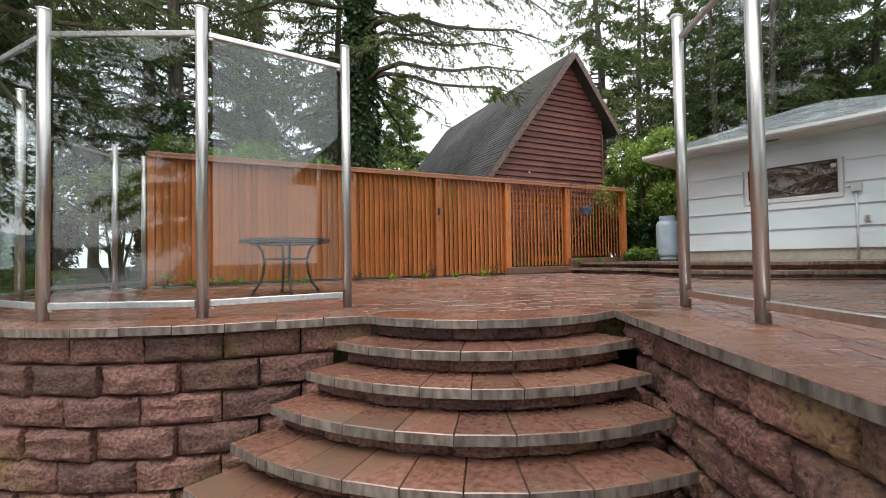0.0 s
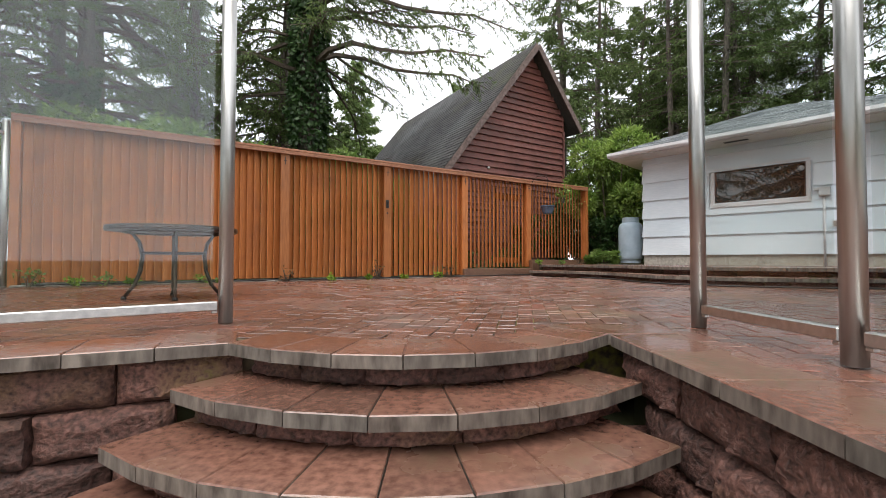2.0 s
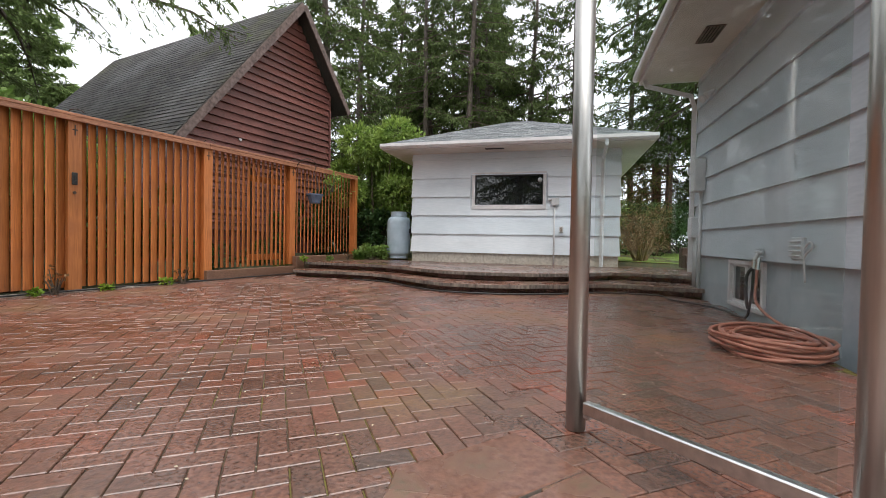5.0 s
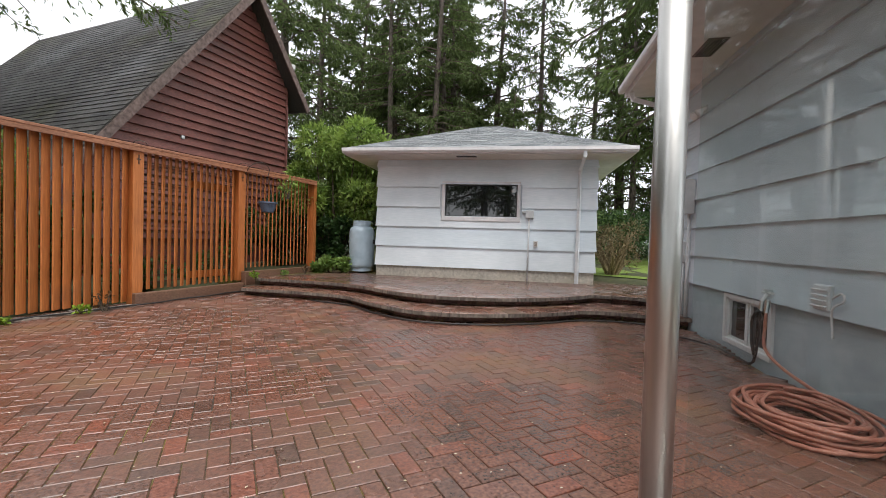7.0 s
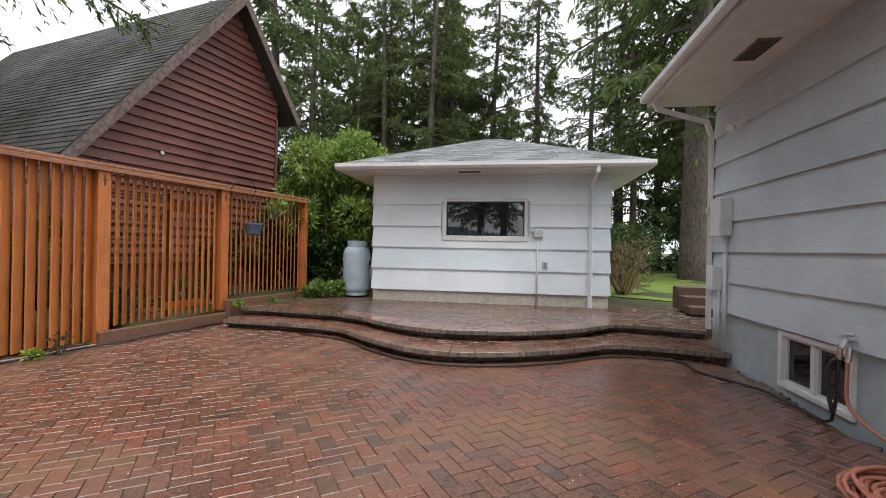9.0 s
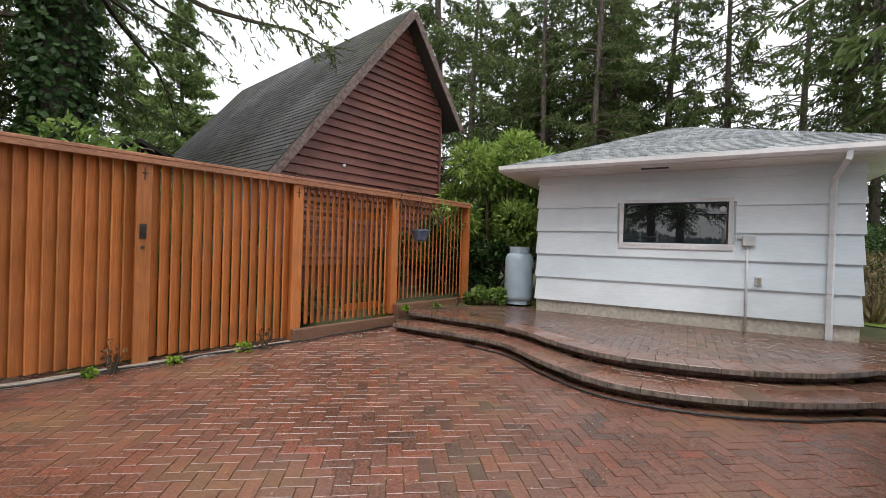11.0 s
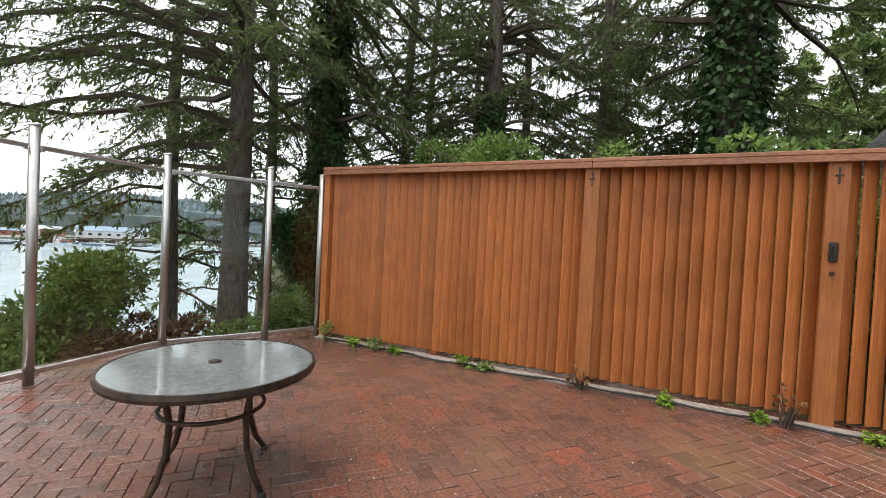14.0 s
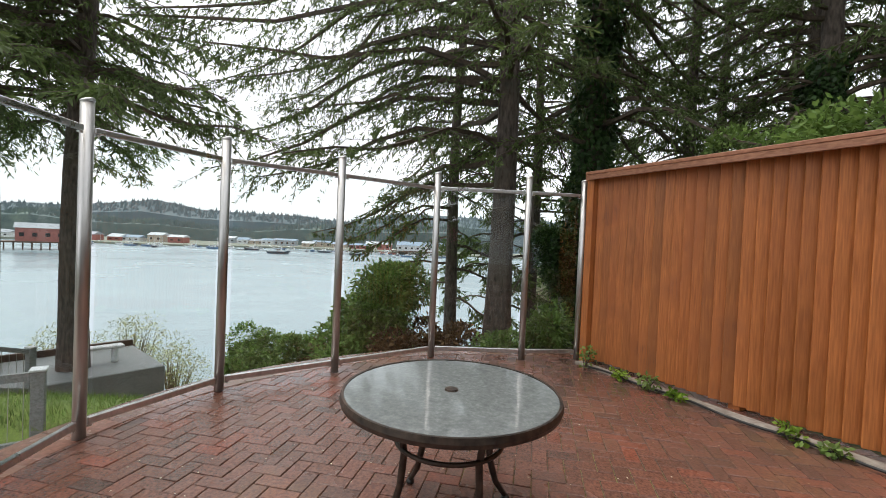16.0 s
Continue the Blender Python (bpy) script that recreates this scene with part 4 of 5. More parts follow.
edging = thing("patio_edging", "wet rust-brown cap stones along the patio edge", "edging", kind="structure")
cap_row(edging, spline(EDGE_WEST, 0.3), -0.34, 0.0)
cap_row(edging, spline(EDGE_EAST, 0.42), 0.34, 0.0)
top_arc = [Vector((*p, 0)) for p in arc(1.27, 232.5, 321, 7)]
cap_row(edging, top_arc, 0.33, 0.001)

wedge(edging, [(1.402, 2.608), (1.742, 2.608), (1.742, 2.93), (1.22, 2.93), (1.148, 2.838)], 0.003)

block_shapes = []
for s in range(8):
    bm = bmesh.new()
    L, H, D = 0.452, COURSE - 0.006, 0.24
    nx, nz = 12, 7
    grid = [[None] * (nz + 1) for _ in range(nx + 1)]
    for i in range(nx + 1):
        for k in range(nz + 1):
            edge = min(i, nx - i, k * 1.6, (nz - k) * 1.6) / 2
            y = -0.04 * min(1, edge) ** 0.6 + 0.02 * noise.noise(Vector((i * 0.35 + s * 9, k * 0.4, s))) + 0.02 * noise.noise(Vector((i * 1.3, k * 1.4, s * 5 + 3)))
            grid[i][k] = bm.verts.new((-L / 2 + L * i / nx, y, -H + H * k / nz))
    for i in range(nx):
        for k in range(nz):
            bm.faces.new((grid[i][k], grid[i + 1][k], grid[i + 1][k + 1], grid[i][k + 1]))
    ring = [grid[i][0] for i in range(nx + 1)] + [grid[nx][k] for k in range(1, nz + 1)] + [grid[i][nz] for i in range(nx - 1, -1, -1)] + [grid[0][k] for k in range(nz - 1, 0, -1)]
    back = [bm.verts.new((v.co.x, D, v.co.z)) for v in ring]
    for i in range(len(ring)):
        j = (i + 1) % len(ring)
        bm.faces.new((ring[j], ring[i], back[i], back[j]))
    me = bpy.data.meshes.new("block")
    bm.to_mesh(me)
    bm.free()
    me.materials.append(BLOCK)
    me.shade_smooth()
    me.set_sharp_from_angle(angle=radians(50))
    block_shapes.append(me)


def block_wall(name, line_points, side, top, courses, label, batter=0.018):
    """Courses of split-faced blocks along a line; side -1 puts their faces to the line's right."""
    w = thing(name, label, "retaining wall", kind="structure")
    for c in range(courses):
        line = spline(line_points, 0.46)
        line = offset_line(line, side * (0.075 - batter * c))
        for i in range(len(line) - 1):
            t = (line[i + 1] - line[i])
            mid = line[i].lerp(line[i + 1], 0.5 + (0.46 if c % 2 else 0))
            if c % 2 and i == len(line) - 2:
                continue
            ang = math.degrees(math.atan2(t.y, t.x)) + (0 if side > 0 else 180)
            s = t.length / 0.461
            part("block", random.choice(block_shapes), BLOCK, w, at=pose(mid.x, mid.y, top - c * COURSE, 0, 0, ang + random.uniform(-1.5, 1.5)) @ Matrix.Diagonal((s, 1 + random.uniform(-0.1, 0.3), 1, 1)))
    return w


west_wall = [(-0.31, 2.45), (-0.78, 2.26), (-1.3, 2.05), (-1.9, 1.94), (-2.6, 1.97), (-3.3, 2.17), (-3.95, 2.52)]
block_wall("wall_west", west_wall[::-1], 1, -0.057, 7, "rough split-face red block retaining wall")
block_wall("wall_east", EDGE_EAST, 1, -0.057, 7, "rough split-face red block retaining wall", batter=0.006)
core = Geo().prism([(-0.25, 2.65), (-0.75, 2.42), (-1.3, 2.18), (-1.9, 2.08), (-2.6, 2.11), (-3.3, 2.31), (-3.95, 2.66), (-4.5, 3.3), (-5.0, 4.0), (-5.3, 4.6), (-5.4, 5.5), (-5.4, 6.4), (-0.3, 6.4)][::-1], -1.6, -0.06)
solid("wall_core", core, EARTH, "packed earth behind the block wall", "fill", kind="structure")
solid("wall_core_east", Geo().prism([(1.58, -1.0), (2.3, -1.0), (2.3, 1.05), (5.9, 3.85), (5.9, 4.4), (1.58, 2.75)], -1.6, -0.06), EARTH, "packed earth behind the block wall", "fill", kind="structure")

steps = thing("steps", "curved flight of wet rust-brown cap stone steps", "steps", kind="structure")
RIGHT = [321, 312, 305.5, 301, 297, 294.5, 292, 290.5, 289]
for k in range(1, 9):
    r = 1.27 + TREAD * k
    n = 7 + k // 2
    line = [Vector((*p, 0)) for p in arc(r, 232.5, RIGHT[k], n)]
    cap_row(steps, line, 0.36, -RISE * k)
    rr = r - 0.125
    span = math.radians(RIGHT[k] - 231)
    nb = max(4, round(span * rr / 0.38))
    for i in range(nb):
        a = math.radians(231) + span * (i + 0.5) / nb
        part("riser_block", random.choice(block_shapes), BLOCK, steps, at=pose(STEP_CENTRE.x + rr * math.cos(a), STEP_CENTRE.y + rr * math.sin(a), -RISE * k - 0.057, 0, 0, math.degrees(a) + 90) @ Matrix.Diagonal((span * rr / nb / 0.455, 1, 0.5, 1)))
nb = 6
for i in range(nb):
    a = math.radians(233 + 88 * (i + 0.5) / nb)
    part("riser_block", random.choice(block_shapes), BLOCK, steps, at=pose(STEP_CENTRE.x + 1.14 * math.cos(a), STEP_CENTRE.y + 1.14 * math.sin(a), -0.057, 0, 0, math.degrees(a) + 90) @ Matrix.Diagonal((0.65, 1, 0.5, 1)))
for k in range(0, 9):
    r = 1.27 + TREAD * k - 0.2
    solid("step_core", Geo().prism(arc(r, 229, 321 if k == 0 else RIGHT[k], 12) + [(STEP_CENTRE.x, STEP_CENTRE.y)], -1.6 + 0.001 * k, -RISE * k - 0.06), EARTH, "dark fill below the steps", "fill", kind="structure")
solid("path", Geo().box((-4.5, -6, GROUND_LOW - 0.2), (6, 2.2, GROUND_LOW + 0.004)), CONCRETE, "wet concrete path at the foot of the steps", "path", kind="structure")

# ---- two low steps and the terrace before the outbuilding ----
terrace = thing("terrace", "two low wavy brick steps up to a terrace", "terrace", kind="structure")
for line, z in ((STEP_LOW, LOW_RISE), (STEP_HIGH, TERRACE)):
    pts = spline(line, 0.3)
    cap_row(terrace, pts, 0.34, z)
    body = offset_line(pts, 0.13)
    back = [(9.3, 5.0), (9.3, 12.5), (2.6, 11.6)] if z == TERRACE else [(8.0, 5.2), (8.0, 11), (2.9, 11.2)]
    part("riser", Geo().prism([(p.x, p.y) for p in body] + back, -0.28 if z < 0.2 else 0.0, z - 0.012), MORTAR, terrace)
    for i in range(len(body) - 1):
        t = body[i + 1] - body[i]
        mid = body[i].lerp(body[i + 1], 0.5)
        part("riser_block", random.choice(block_shapes), BLOCK, terrace, at=pose(mid.x, mid.y, z - 0.057, 0, 0, math.degrees(math.atan2(t.y, t.x))) @ Matrix.Diagonal((t.length / 0.46, 0.4, 0.4, 1)))

# ---- plants ----
rng = np.random.default_rng(7)


def leaf_mesh(name, centres, dirs, ups, length, width, mat, fold=0.0, kite=True):
    """Many small leaves: a folded kite of two triangles each (or one needle-like triangle)."""
    n = len(centres)
    length = np.broadcast_to(length, (n,))[:, None]
    width = np.broadcast_to(width, (n,))[:, None]
    side = np.cross(dirs, ups)
    side /= np.linalg.norm(side, axis=1)[:, None] + 1e-9
    nrm = np.cross(side, dirs)
    if kite:
        v = np.stack([centres, centres + dirs * length * 0.5 + side * width * 0.5 + nrm * length * fold, centres + dirs * length, centres + dirs * length * 0.5 - side * width * 0.5 + nrm * length * fold], 1).reshape(-1, 3)
        i = np.arange(n)[:, None] * 4
        f = np.concatenate([i + [0, 1, 2], i + [0, 2, 3]], 1).reshape(-1, 3)
    else:
        v = np.stack([centres + side * width * 0.5, centres - side * width * 0.5, centres + dirs * length], 1).reshape(-1, 3)
        f = np.arange(n * 3).reshape(-1, 3)
    me = bpy.data.meshes.new(name)
    me.vertices.add(len(v))
    me.vertices.foreach_set("co", v.astype(np.float32).ravel())
    me.loops.add(f.size)
    me.loops.foreach_set("vertex_index", f.astype(np.int32).ravel())
    me.polygons.add(len(f))
    me.polygons.foreach_set("loop_start", np.arange(0, f.size, 3, dtype=np.int32))
    me.polygons.foreach_set("loop_total", np.full(len(f), 3, dtype=np.int32))
    me.materials.append(mat)
    me.update(calc_edges=True)
    return me


def unit(a):
    return a / (np.linalg.norm(a, axis=-1, keepdims=True) + 1e-9)


def conifer(seed, height, start, reach, radius, limbs=90, droop=0.35, mat=None, twigs=26, sprays=9, top_power=0.8, spray=(0.2, 0.05), bare=0.15, heavy=()):
    """Trunk, limb and needle meshes of a spruce: limbs on all sides, side twigs that hang, needle sprays along them."""
    r = np.random.default_rng(seed)
    trunk = Geo()
    n = 16
    px = [(0.18 * math.sin(i * 0.5 + seed) * i / n, 0.15 * math.cos(i * 0.4 + seed) * i / n, -0.6 + (height + 0.6) * i / n) for i in range(n + 1)]
    trunk.tube(px, [radius * (1.35 if i == 0 else (1.1 if i == 1 else 1)) * (1 - 0.92 * i / n) ** 0.8 for i in range(n + 1)], 12)
    wood = Geo()
    cs, ds = [], []
    todo = []
    for i in range(limbs):
        s = ((i + r.uniform(0, 1)) / limbs) ** 0.9
        todo.append((start + (height - start) * s, r.uniform(0, 2 * math.pi), reach * ((1 - s) ** top_power + 0.06) * r.uniform(0.6, 1.15), r.uniform(-0.1, 0.35) * (0.3 + s)))
    todo += list(heavy)
    for z, a, length, rise in todo:
        k = 7
        out = np.array([math.cos(a), math.sin(a), 0])
        bend = np.array([-math.sin(a), math.cos(a), 0]) * r.uniform(-0.15, 0.15)
        s = np.linspace(0, 1, k)[:, None]
        line = np.array([0, 0, z]) + out * s * length + bend * s ** 2 * length + np.array([0, 0, 1]) * (rise * s - droop * s ** 2 + 0.12 * droop * s ** 4) * length
        line[:, 2] += 0.03 * length * np.sin(s[:, 0] * 9 + a)
        thick = min(radius * 0.3, 0.012 + 0.014 * length)
        wood.tube([tuple(p) for p in line], [thick * (1 - 0.85 * i / (k - 1)) for i in range(k)], 4, closed=False)
        m = max(6, int(twigs * length / max(reach, 0.1)))
        t = r.uniform(bare, 1.0, m)
        base = np.stack([np.interp(t, s[:, 0], line[:, q]) for q in range(3)], 1)
        sgn = np.where(r.uniform(size=m) < 0.5, 1, -1)[:, None]
        sidev = np.cross(out, [0, 0, 1])
        tw = unit(out * r.uniform(0.3, 0.9, (m, 1)) + sidev * sgn * r.uniform(0.3, 1.0, (m, 1)) + np.array([0, 0, -1]) * r.uniform(0.05, 0.8, (m, 1)))
        tl = length * r.uniform(0.1, 0.3, m) * (1.15 - t * 0.75) + 0.1
        for q in range(0, m, 2):
            e = base[q] + tw[q] * tl[q]
            wood.tube([tuple(base[q]), tuple(e - np.array([0, 0, 0.08 * tl[q]]))], [0.008, 0.003], 3, closed=False)
        u = r.uniform(0, 1, (m, sprays))
        c = base[:, None] + tw[:, None] * (u * tl[:, None])[..., None]
        c[..., 2] -= 0.12 * (u ** 2) * tl[:, None]
        d = unit(tw[:, None] * 0.7 + r.normal(0, 0.45, (m, sprays, 3)) + np.array([0, 0, -0.35]))
        cs.append(c.reshape(-1, 3))
        ds.append(d.reshape(-1, 3))
    cs, ds = np.concatenate(cs), np.concatenate(ds)
    ups = unit(r.normal(0, 1, cs.shape))
    leaves = leaf_mesh("crown", cs, ds, ups, r.uniform(0.7, 1.3, len(cs)) * spray[0], r.uniform(0.7, 1.3, len(cs)) * spray[1], mat or NEEDLE)
    return trunk.mesh("trunk", BARK, True), wood.mesh("limbs", TWIG), leaves


def ivy_coat(seed, radius, height, n=9500):
    r = np.random.default_rng(seed)
    a, z = r.uniform(0, 2 * math.pi, n), height * r.uniform(0, 1, n) ** 0.9
    rad = radius * (1 - 0.35 * z / height) + r.uniform(0.0, 0.16, n) + 0.06 * np.sin(z * 3 + a * 2)
    out = np.stack([np.cos(a), np.sin(a), np.zeros(n)], 1)
    c = out * rad[:, None] + np.stack([np.zeros(n), np.zeros(n), z], 1)
    d = unit(out * 0.5 + r.normal(0, 0.5, (n, 3)) + np.array([0, 0, -0.6]))
    return leaf_mesh("ivy", c, d, unit(out + r.normal(0, 0.4, (n, 3))), r.uniform(0.09, 0.17, n), r.uniform(0.08, 0.14, n), IVY)


kinds = {
    "tall": conifer(1, 17, 3.0, 3.8, 0.27, limbs=105, droop=0.33, twigs=34, sprays=10, spray=(0.24, 0.055), top_power=0.6),
    "thin": conifer(2, 18, 3.8, 2.8, 0.19, limbs=90, droop=0.42, twigs=28, sprays=9, spray=(0.22, 0.055), top_power=0.6),
    "open": conifer(8, 18, 2.2, 2.8, 0.2, limbs=75, droop=0.4, twigs=22, sprays=8, spray=(0.2, 0.05), top_power=0.5, bare=0.3),
    "high": conifer(9, 15, 5.2, 3.8, 0.27, limbs=95, droop=0.3, twigs=44, sprays=16, spray=(0.14, 0.034), top_power=0.6),
    "full": conifer(3, 15, 0.8, 3.8, 0.24, limbs=125, droop=0.28, twigs=38, sprays=11, spray=(0.28, 0.065), top_power=0.65),
    "young": conifer(4, 13, 0.4, 3.1, 0.18, limbs=150, droop=0.1, mat=NEEDLE_LIGHT, twigs=42, sprays=12, top_power=0.8, spray=(0.28, 0.075)),
    "bank": conifer(5, 17, 5.0, 4.4, 0.27, limbs=85, droop=0.3, twigs=50, sprays=22, spray=(0.11, 0.026), top_power=0.6, heavy=[(3.4, -2.0, 4.4, -0.04), (3.9, -2.4, 5.6, 0.02), (4.3, -1.6, 5.4, 0.05), (4.9, -2.8, 5.8, 0.1), (4.1, -0.9, 4.6, 0.02), (5.4, -1.2, 5.4, 0.15), (3.9, 2.2, 3.0, 0.0), (5.6, -2.1, 6.0, 0.1), (6.2, -1.7, 5.8, 0.1), (6.4, -2.5, 6.0, 0.15), (5.9, -1.9, 7.0, 0.05), (5.1, -1.75, 6.6, 0.0), (6.8, -2.2, 7.0, 0.1), (7.5, -1.9, 7.6, 0.05), (7.2, -1.5, 7.2, 0.08), (8.0, -2.2, 7.6, 0.05), (6.5, -1.3, 6.6, 0.05)]),
    "ivied": conifer(6, 18, 5.0, 4.4, 0.34, limbs=80, droop=0.4, twigs=40, sprays=18, bare=0.25, spray=(0.12, 0.03), top_power=0.6, heavy=[(6.5, -0.5, 4.8, 0.1), (5.6, -0.7, 5.4, 0.1), (7.2, -0.3, 5.4, 0.1), (8.8, -0.15, 6.2, 0.1), (9.3, 0.1, 6.0, 0.12), (8.4, -0.4, 6.2, 0.12), (9.0, -0.75, 6.0, 0.1), (6.0, -1.2, 4.4, 0.05), (5.0, 2.9, 3.8, 0.1), (5.2, 2.2, 3.6, 0.05)]),
}
ivies = [ivy_coat(11, 0.4, 11), ivy_coat(12, 0.36, 7, 6500)]
WORDS = {"high": "tall spruce with a high bare trunk", "open": "slender open spruce with sparse boughs", "tall": "tall dark spruce with a bare lower trunk", "thin": "slender spruce with hanging boughs", "full": "dense dark green spruce in the woods",
         "young": "lighter green conifer with a pointed crown", "bank": "large spruce on the bank above the bay", "ivied": "old spruce trunk wrapped in dark ivy"}


def tree(kind, x, y, z, turn=0.0, size=1.0, ivy=None):
    t = thing("conifer_tree", WORDS[kind], "tree", pose(x, y, z, 0, 0, turn) @ Matrix.Scale(size, 4), group="conifers round the patio")
    trunk, limbs, crown = kinds[kind]
    part("trunk", trunk, BARK, t)
    part("branchwork", limbs, TWIG, t)
    part("crown", crown, NEEDLE, t)
    if ivy is not None:
        part("ivy", ivies[ivy], IVY, t, "dark green ivy")


for row in (("bank", -8.6, 5.75, -0.7, 0, 1.0), ("open", -13.5, 4.9, -3.0, 40, 1.1), ("open", -14.5, 7.6, -2.5, 200, 1.1), ("open", -18, 7.0, -5, 20, 1.2),
            ("high", -9.8, -3.9, -2.6, 100, 1.2), ("high", -9.4, -5.7, -2.6, 250, 1.2), ("open", -13, 12, -1, 10, 1.1), ("open", -15.5, 14.5, -1, 70, 1.1),
            ("open", -12, 16.8, -0.5, 120, 1.1), ("thin", -10.5, 20, -0.2, 10, 1.1), ("open", -8.6, 17, -0.2, 220, 1.1), ("tall", -5.7, 18.6, -0.1, 300, 1.0),
            ("full", -7.4, 24, 0, 50, 0.9), ("open", -18, 19, -1, 90, 1.2), ("open", -20, 12, -4, 190, 1.2), ("thin", -14, 25, 0, 30, 1.2), ("young", -4.9, 30.5, 0, 0, 1.1), ("young", -7.8, 33, 0, 80, 0.95),
            ("young", 3.0, 47, 0, 30, 1.5), ("tall", 11.0, 27.5, 0.2, 0, 1.1), ("thin", 13.4, 23.5, 0.2, 50, 1.1), ("tall", 16.2, 22.5, 0.2, 100, 1.1),
            ("tall", 18.6, 24.5, 0.2, 160, 1.15), ("full", 22, 28, 0.2, 210, 1.25), ("thin", 21.5, 19.5, 0.2, 20, 1.15), ("full", 15, 30, 0.2, 100, 1.2), ("tall", 24.5, 16, 0.2, 260, 1.15),
            ("open", 28, 20, 0.2, 300, 1.25), ("full", 27, 11, 0.2, 40, 1.2), ("thin", 23, 11.5, 0.2, 140, 1.1), ("tall", 18.7, 9.7, 0.3, 75, 1.75), ("full", 32, 13, 0.2, 10, 1.2), ("full", 20, 35, 0.2, 60, 1.3), 
            ("full", 33, 6, 0.2, 130, 1.2), ("tall", 26, 33, 0.2, 40, 1.4), ("full", 17.0, 17.5, 0.2, 20, 0.55), ("tall", 38, 16, 0.2, 120, 1.4),
            ("open", 21.5, 13.6, 0.2, 30, 0.95), ("open", 25, 14, 0.2, 130, 1.1), ("tall", 15, 25.6, 0.2, 15, 1.0), ("open", 12.4, 29.5, 0.2, 95, 1.1),
            ("open", 17.6, 27, 0.2, 200, 1.15), ("tall", 19.8, 21.4, 0.2, 310, 1.05), ("open", 14.6, 20.8, 0.2, 250, 1.1), ("tall", 7.2, 22.8, 0.1, 140, 1.1),
            ("full", -7.5, -13, -1.2, 20, 1.1), ("tall", -2.5, -15.5, -1.1, 200, 1.0), ("full", 3.5, -14, -1.1, 90, 1.0)):
    tree(*row)
tree("ivied", -3.7, 15.0, -0.1, 0, 1.25, 0)
tree("ivied", -9.9, 7.95, -1.2, 150, 1.0, 0)
tree("ivied", -9.4, 12.9, -0.5, 80, 0.9, 1)
tree("ivied", -11.3, 14.2, -0.6, 250, 0.95, 1)


def bush(name, label, seed, at, size, n, leaf, mat, lumps=9, stems=14, stem_mat=None, wild=0.35, category="shrub", group=""):
    """A shrub: stems, and leaves over an uneven heap of lumps."""
    r = np.random.default_rng(seed)
    sx, sy, sz = size
    lc = np.stack([r.uniform(-0.6, 0.6, lumps) * sx, r.uniform(-0.6, 0.6, lumps) * sy, r.uniform(0.25, 0.78, lumps) * sz], 1)
    lr = r.uniform(0.28, 0.5, lumps) * min(sx, sy, sz * 0.8)
    k = r.integers(0, lumps, n)
    d = unit(r.normal(0, 1, (n, 3)) + np.array([0, 0, 0.25]))
    c = lc[k] + d * (lr[k] * r.uniform(0.55, 1.1, n) ** 0.6)[:, None] + r.normal(0, 0.04, (n, 3)) * min(size)
    c[:, 2] = np.maximum(c[:, 2], 0.02)
    c[:, 2] *= np.where(c[:, 2] > sz, 0.95, 1)
    dirs = unit(d * 0.8 + r.normal(0, wild, (n, 3)) * 1.6 + np.array([0, 0, -0.15]))
    ups = unit(r.normal(0, 0.5, (n, 3)) + np.array([0, 0, 1.0]))
    t = thing(name, label, category, pose(*at), group=group)
    g = Geo()
    for i in range(stems):
        e = lc[i % lumps] + r.normal(0, 0.12, 3) * min(size)
        g.tube([(r.uniform(-0.15, 0.15) * sx, r.uniform(-0.15, 0.15) * sy, -0.05), tuple(e * [0.6, 0.6, 0.55]), tuple(e)], [0.02 * sz ** 0.5, 0.012 * sz ** 0.5, 0.005], 5, closed=False)
    tagged(part("stem", g, stem_mat or TWIG, t), kind="stuff")
    part("foliage", leaf_mesh("foliage", c, dirs, ups, r.uniform(0.7, 1.25, n) * leaf[0], r.uniform(0.7, 1.25, n) * leaf[1], mat, 0.06), mat, t)
    return t


bush("rhododendron", "large glossy rhododendron behind the fence end", 21, (5.5, 12.75, 0.1), (1.8, 1.0, 5.3), 10500, (0.17, 0.055), RHODO, 14, 16)
bush("rhododendron", "large glossy rhododendron behind the fence end", 22, (6.3, 13.0, 0.1), (1.5, 1.1, 4.5), 5200, (0.17, 0.055), RHODO, 12, 12)
bush("rhododendron", "rhododendron with pale yellow young leaves", 23, (8.4, 14.2, 0.1), (1.6, 1.3, 4.1), 3600, (0.16, 0.055), RHODO, 12, 10)
bush("rhododendron", "pink flowering rhododendron beside the lawn", 24, (15.5, 6.3, 0.3), (1.2, 1.2, 2.6), 1600, (0.16, 0.07), SHRUB, 10, 8)
bush("blossom_cluster", "pink rhododendron blossoms over the lawn shrub", 25, (15.2, 6.2, 1.0), (1.1, 1.1, 1.6), 420, (0.14, 0.12), BLOSSOM, 8, 2)
bush("undergrowth", "dark leafy undergrowth round the propane tank", 26, (5.2, 12.25, 0.2), (0.7, 0.4, 1.5), 2200, (0.1, 0.07), IVY, 10, 8)
bush("undergrowth", "dark leafy undergrowth beside the red cabin", 126, (4.8, 13.45, 0.1), (1.0, 0.6, 2.5), 4200, (0.12, 0.07), IVY, 12, 8)
bush("undergrowth", "dark leafy thicket beyond the red cabin", 127, (5.8, 15.5, 0.0), (1.7, 0.8, 3.2), 5200, (0.12, 0.07), IVY, 14, 8)
bush("undergrowth", "dark leafy thicket beyond the red cabin", 128, (6.9, 17.6, 0.0), (2.0, 1.0, 3.6), 6000, (0.13, 0.08), IVY, 18, 8)
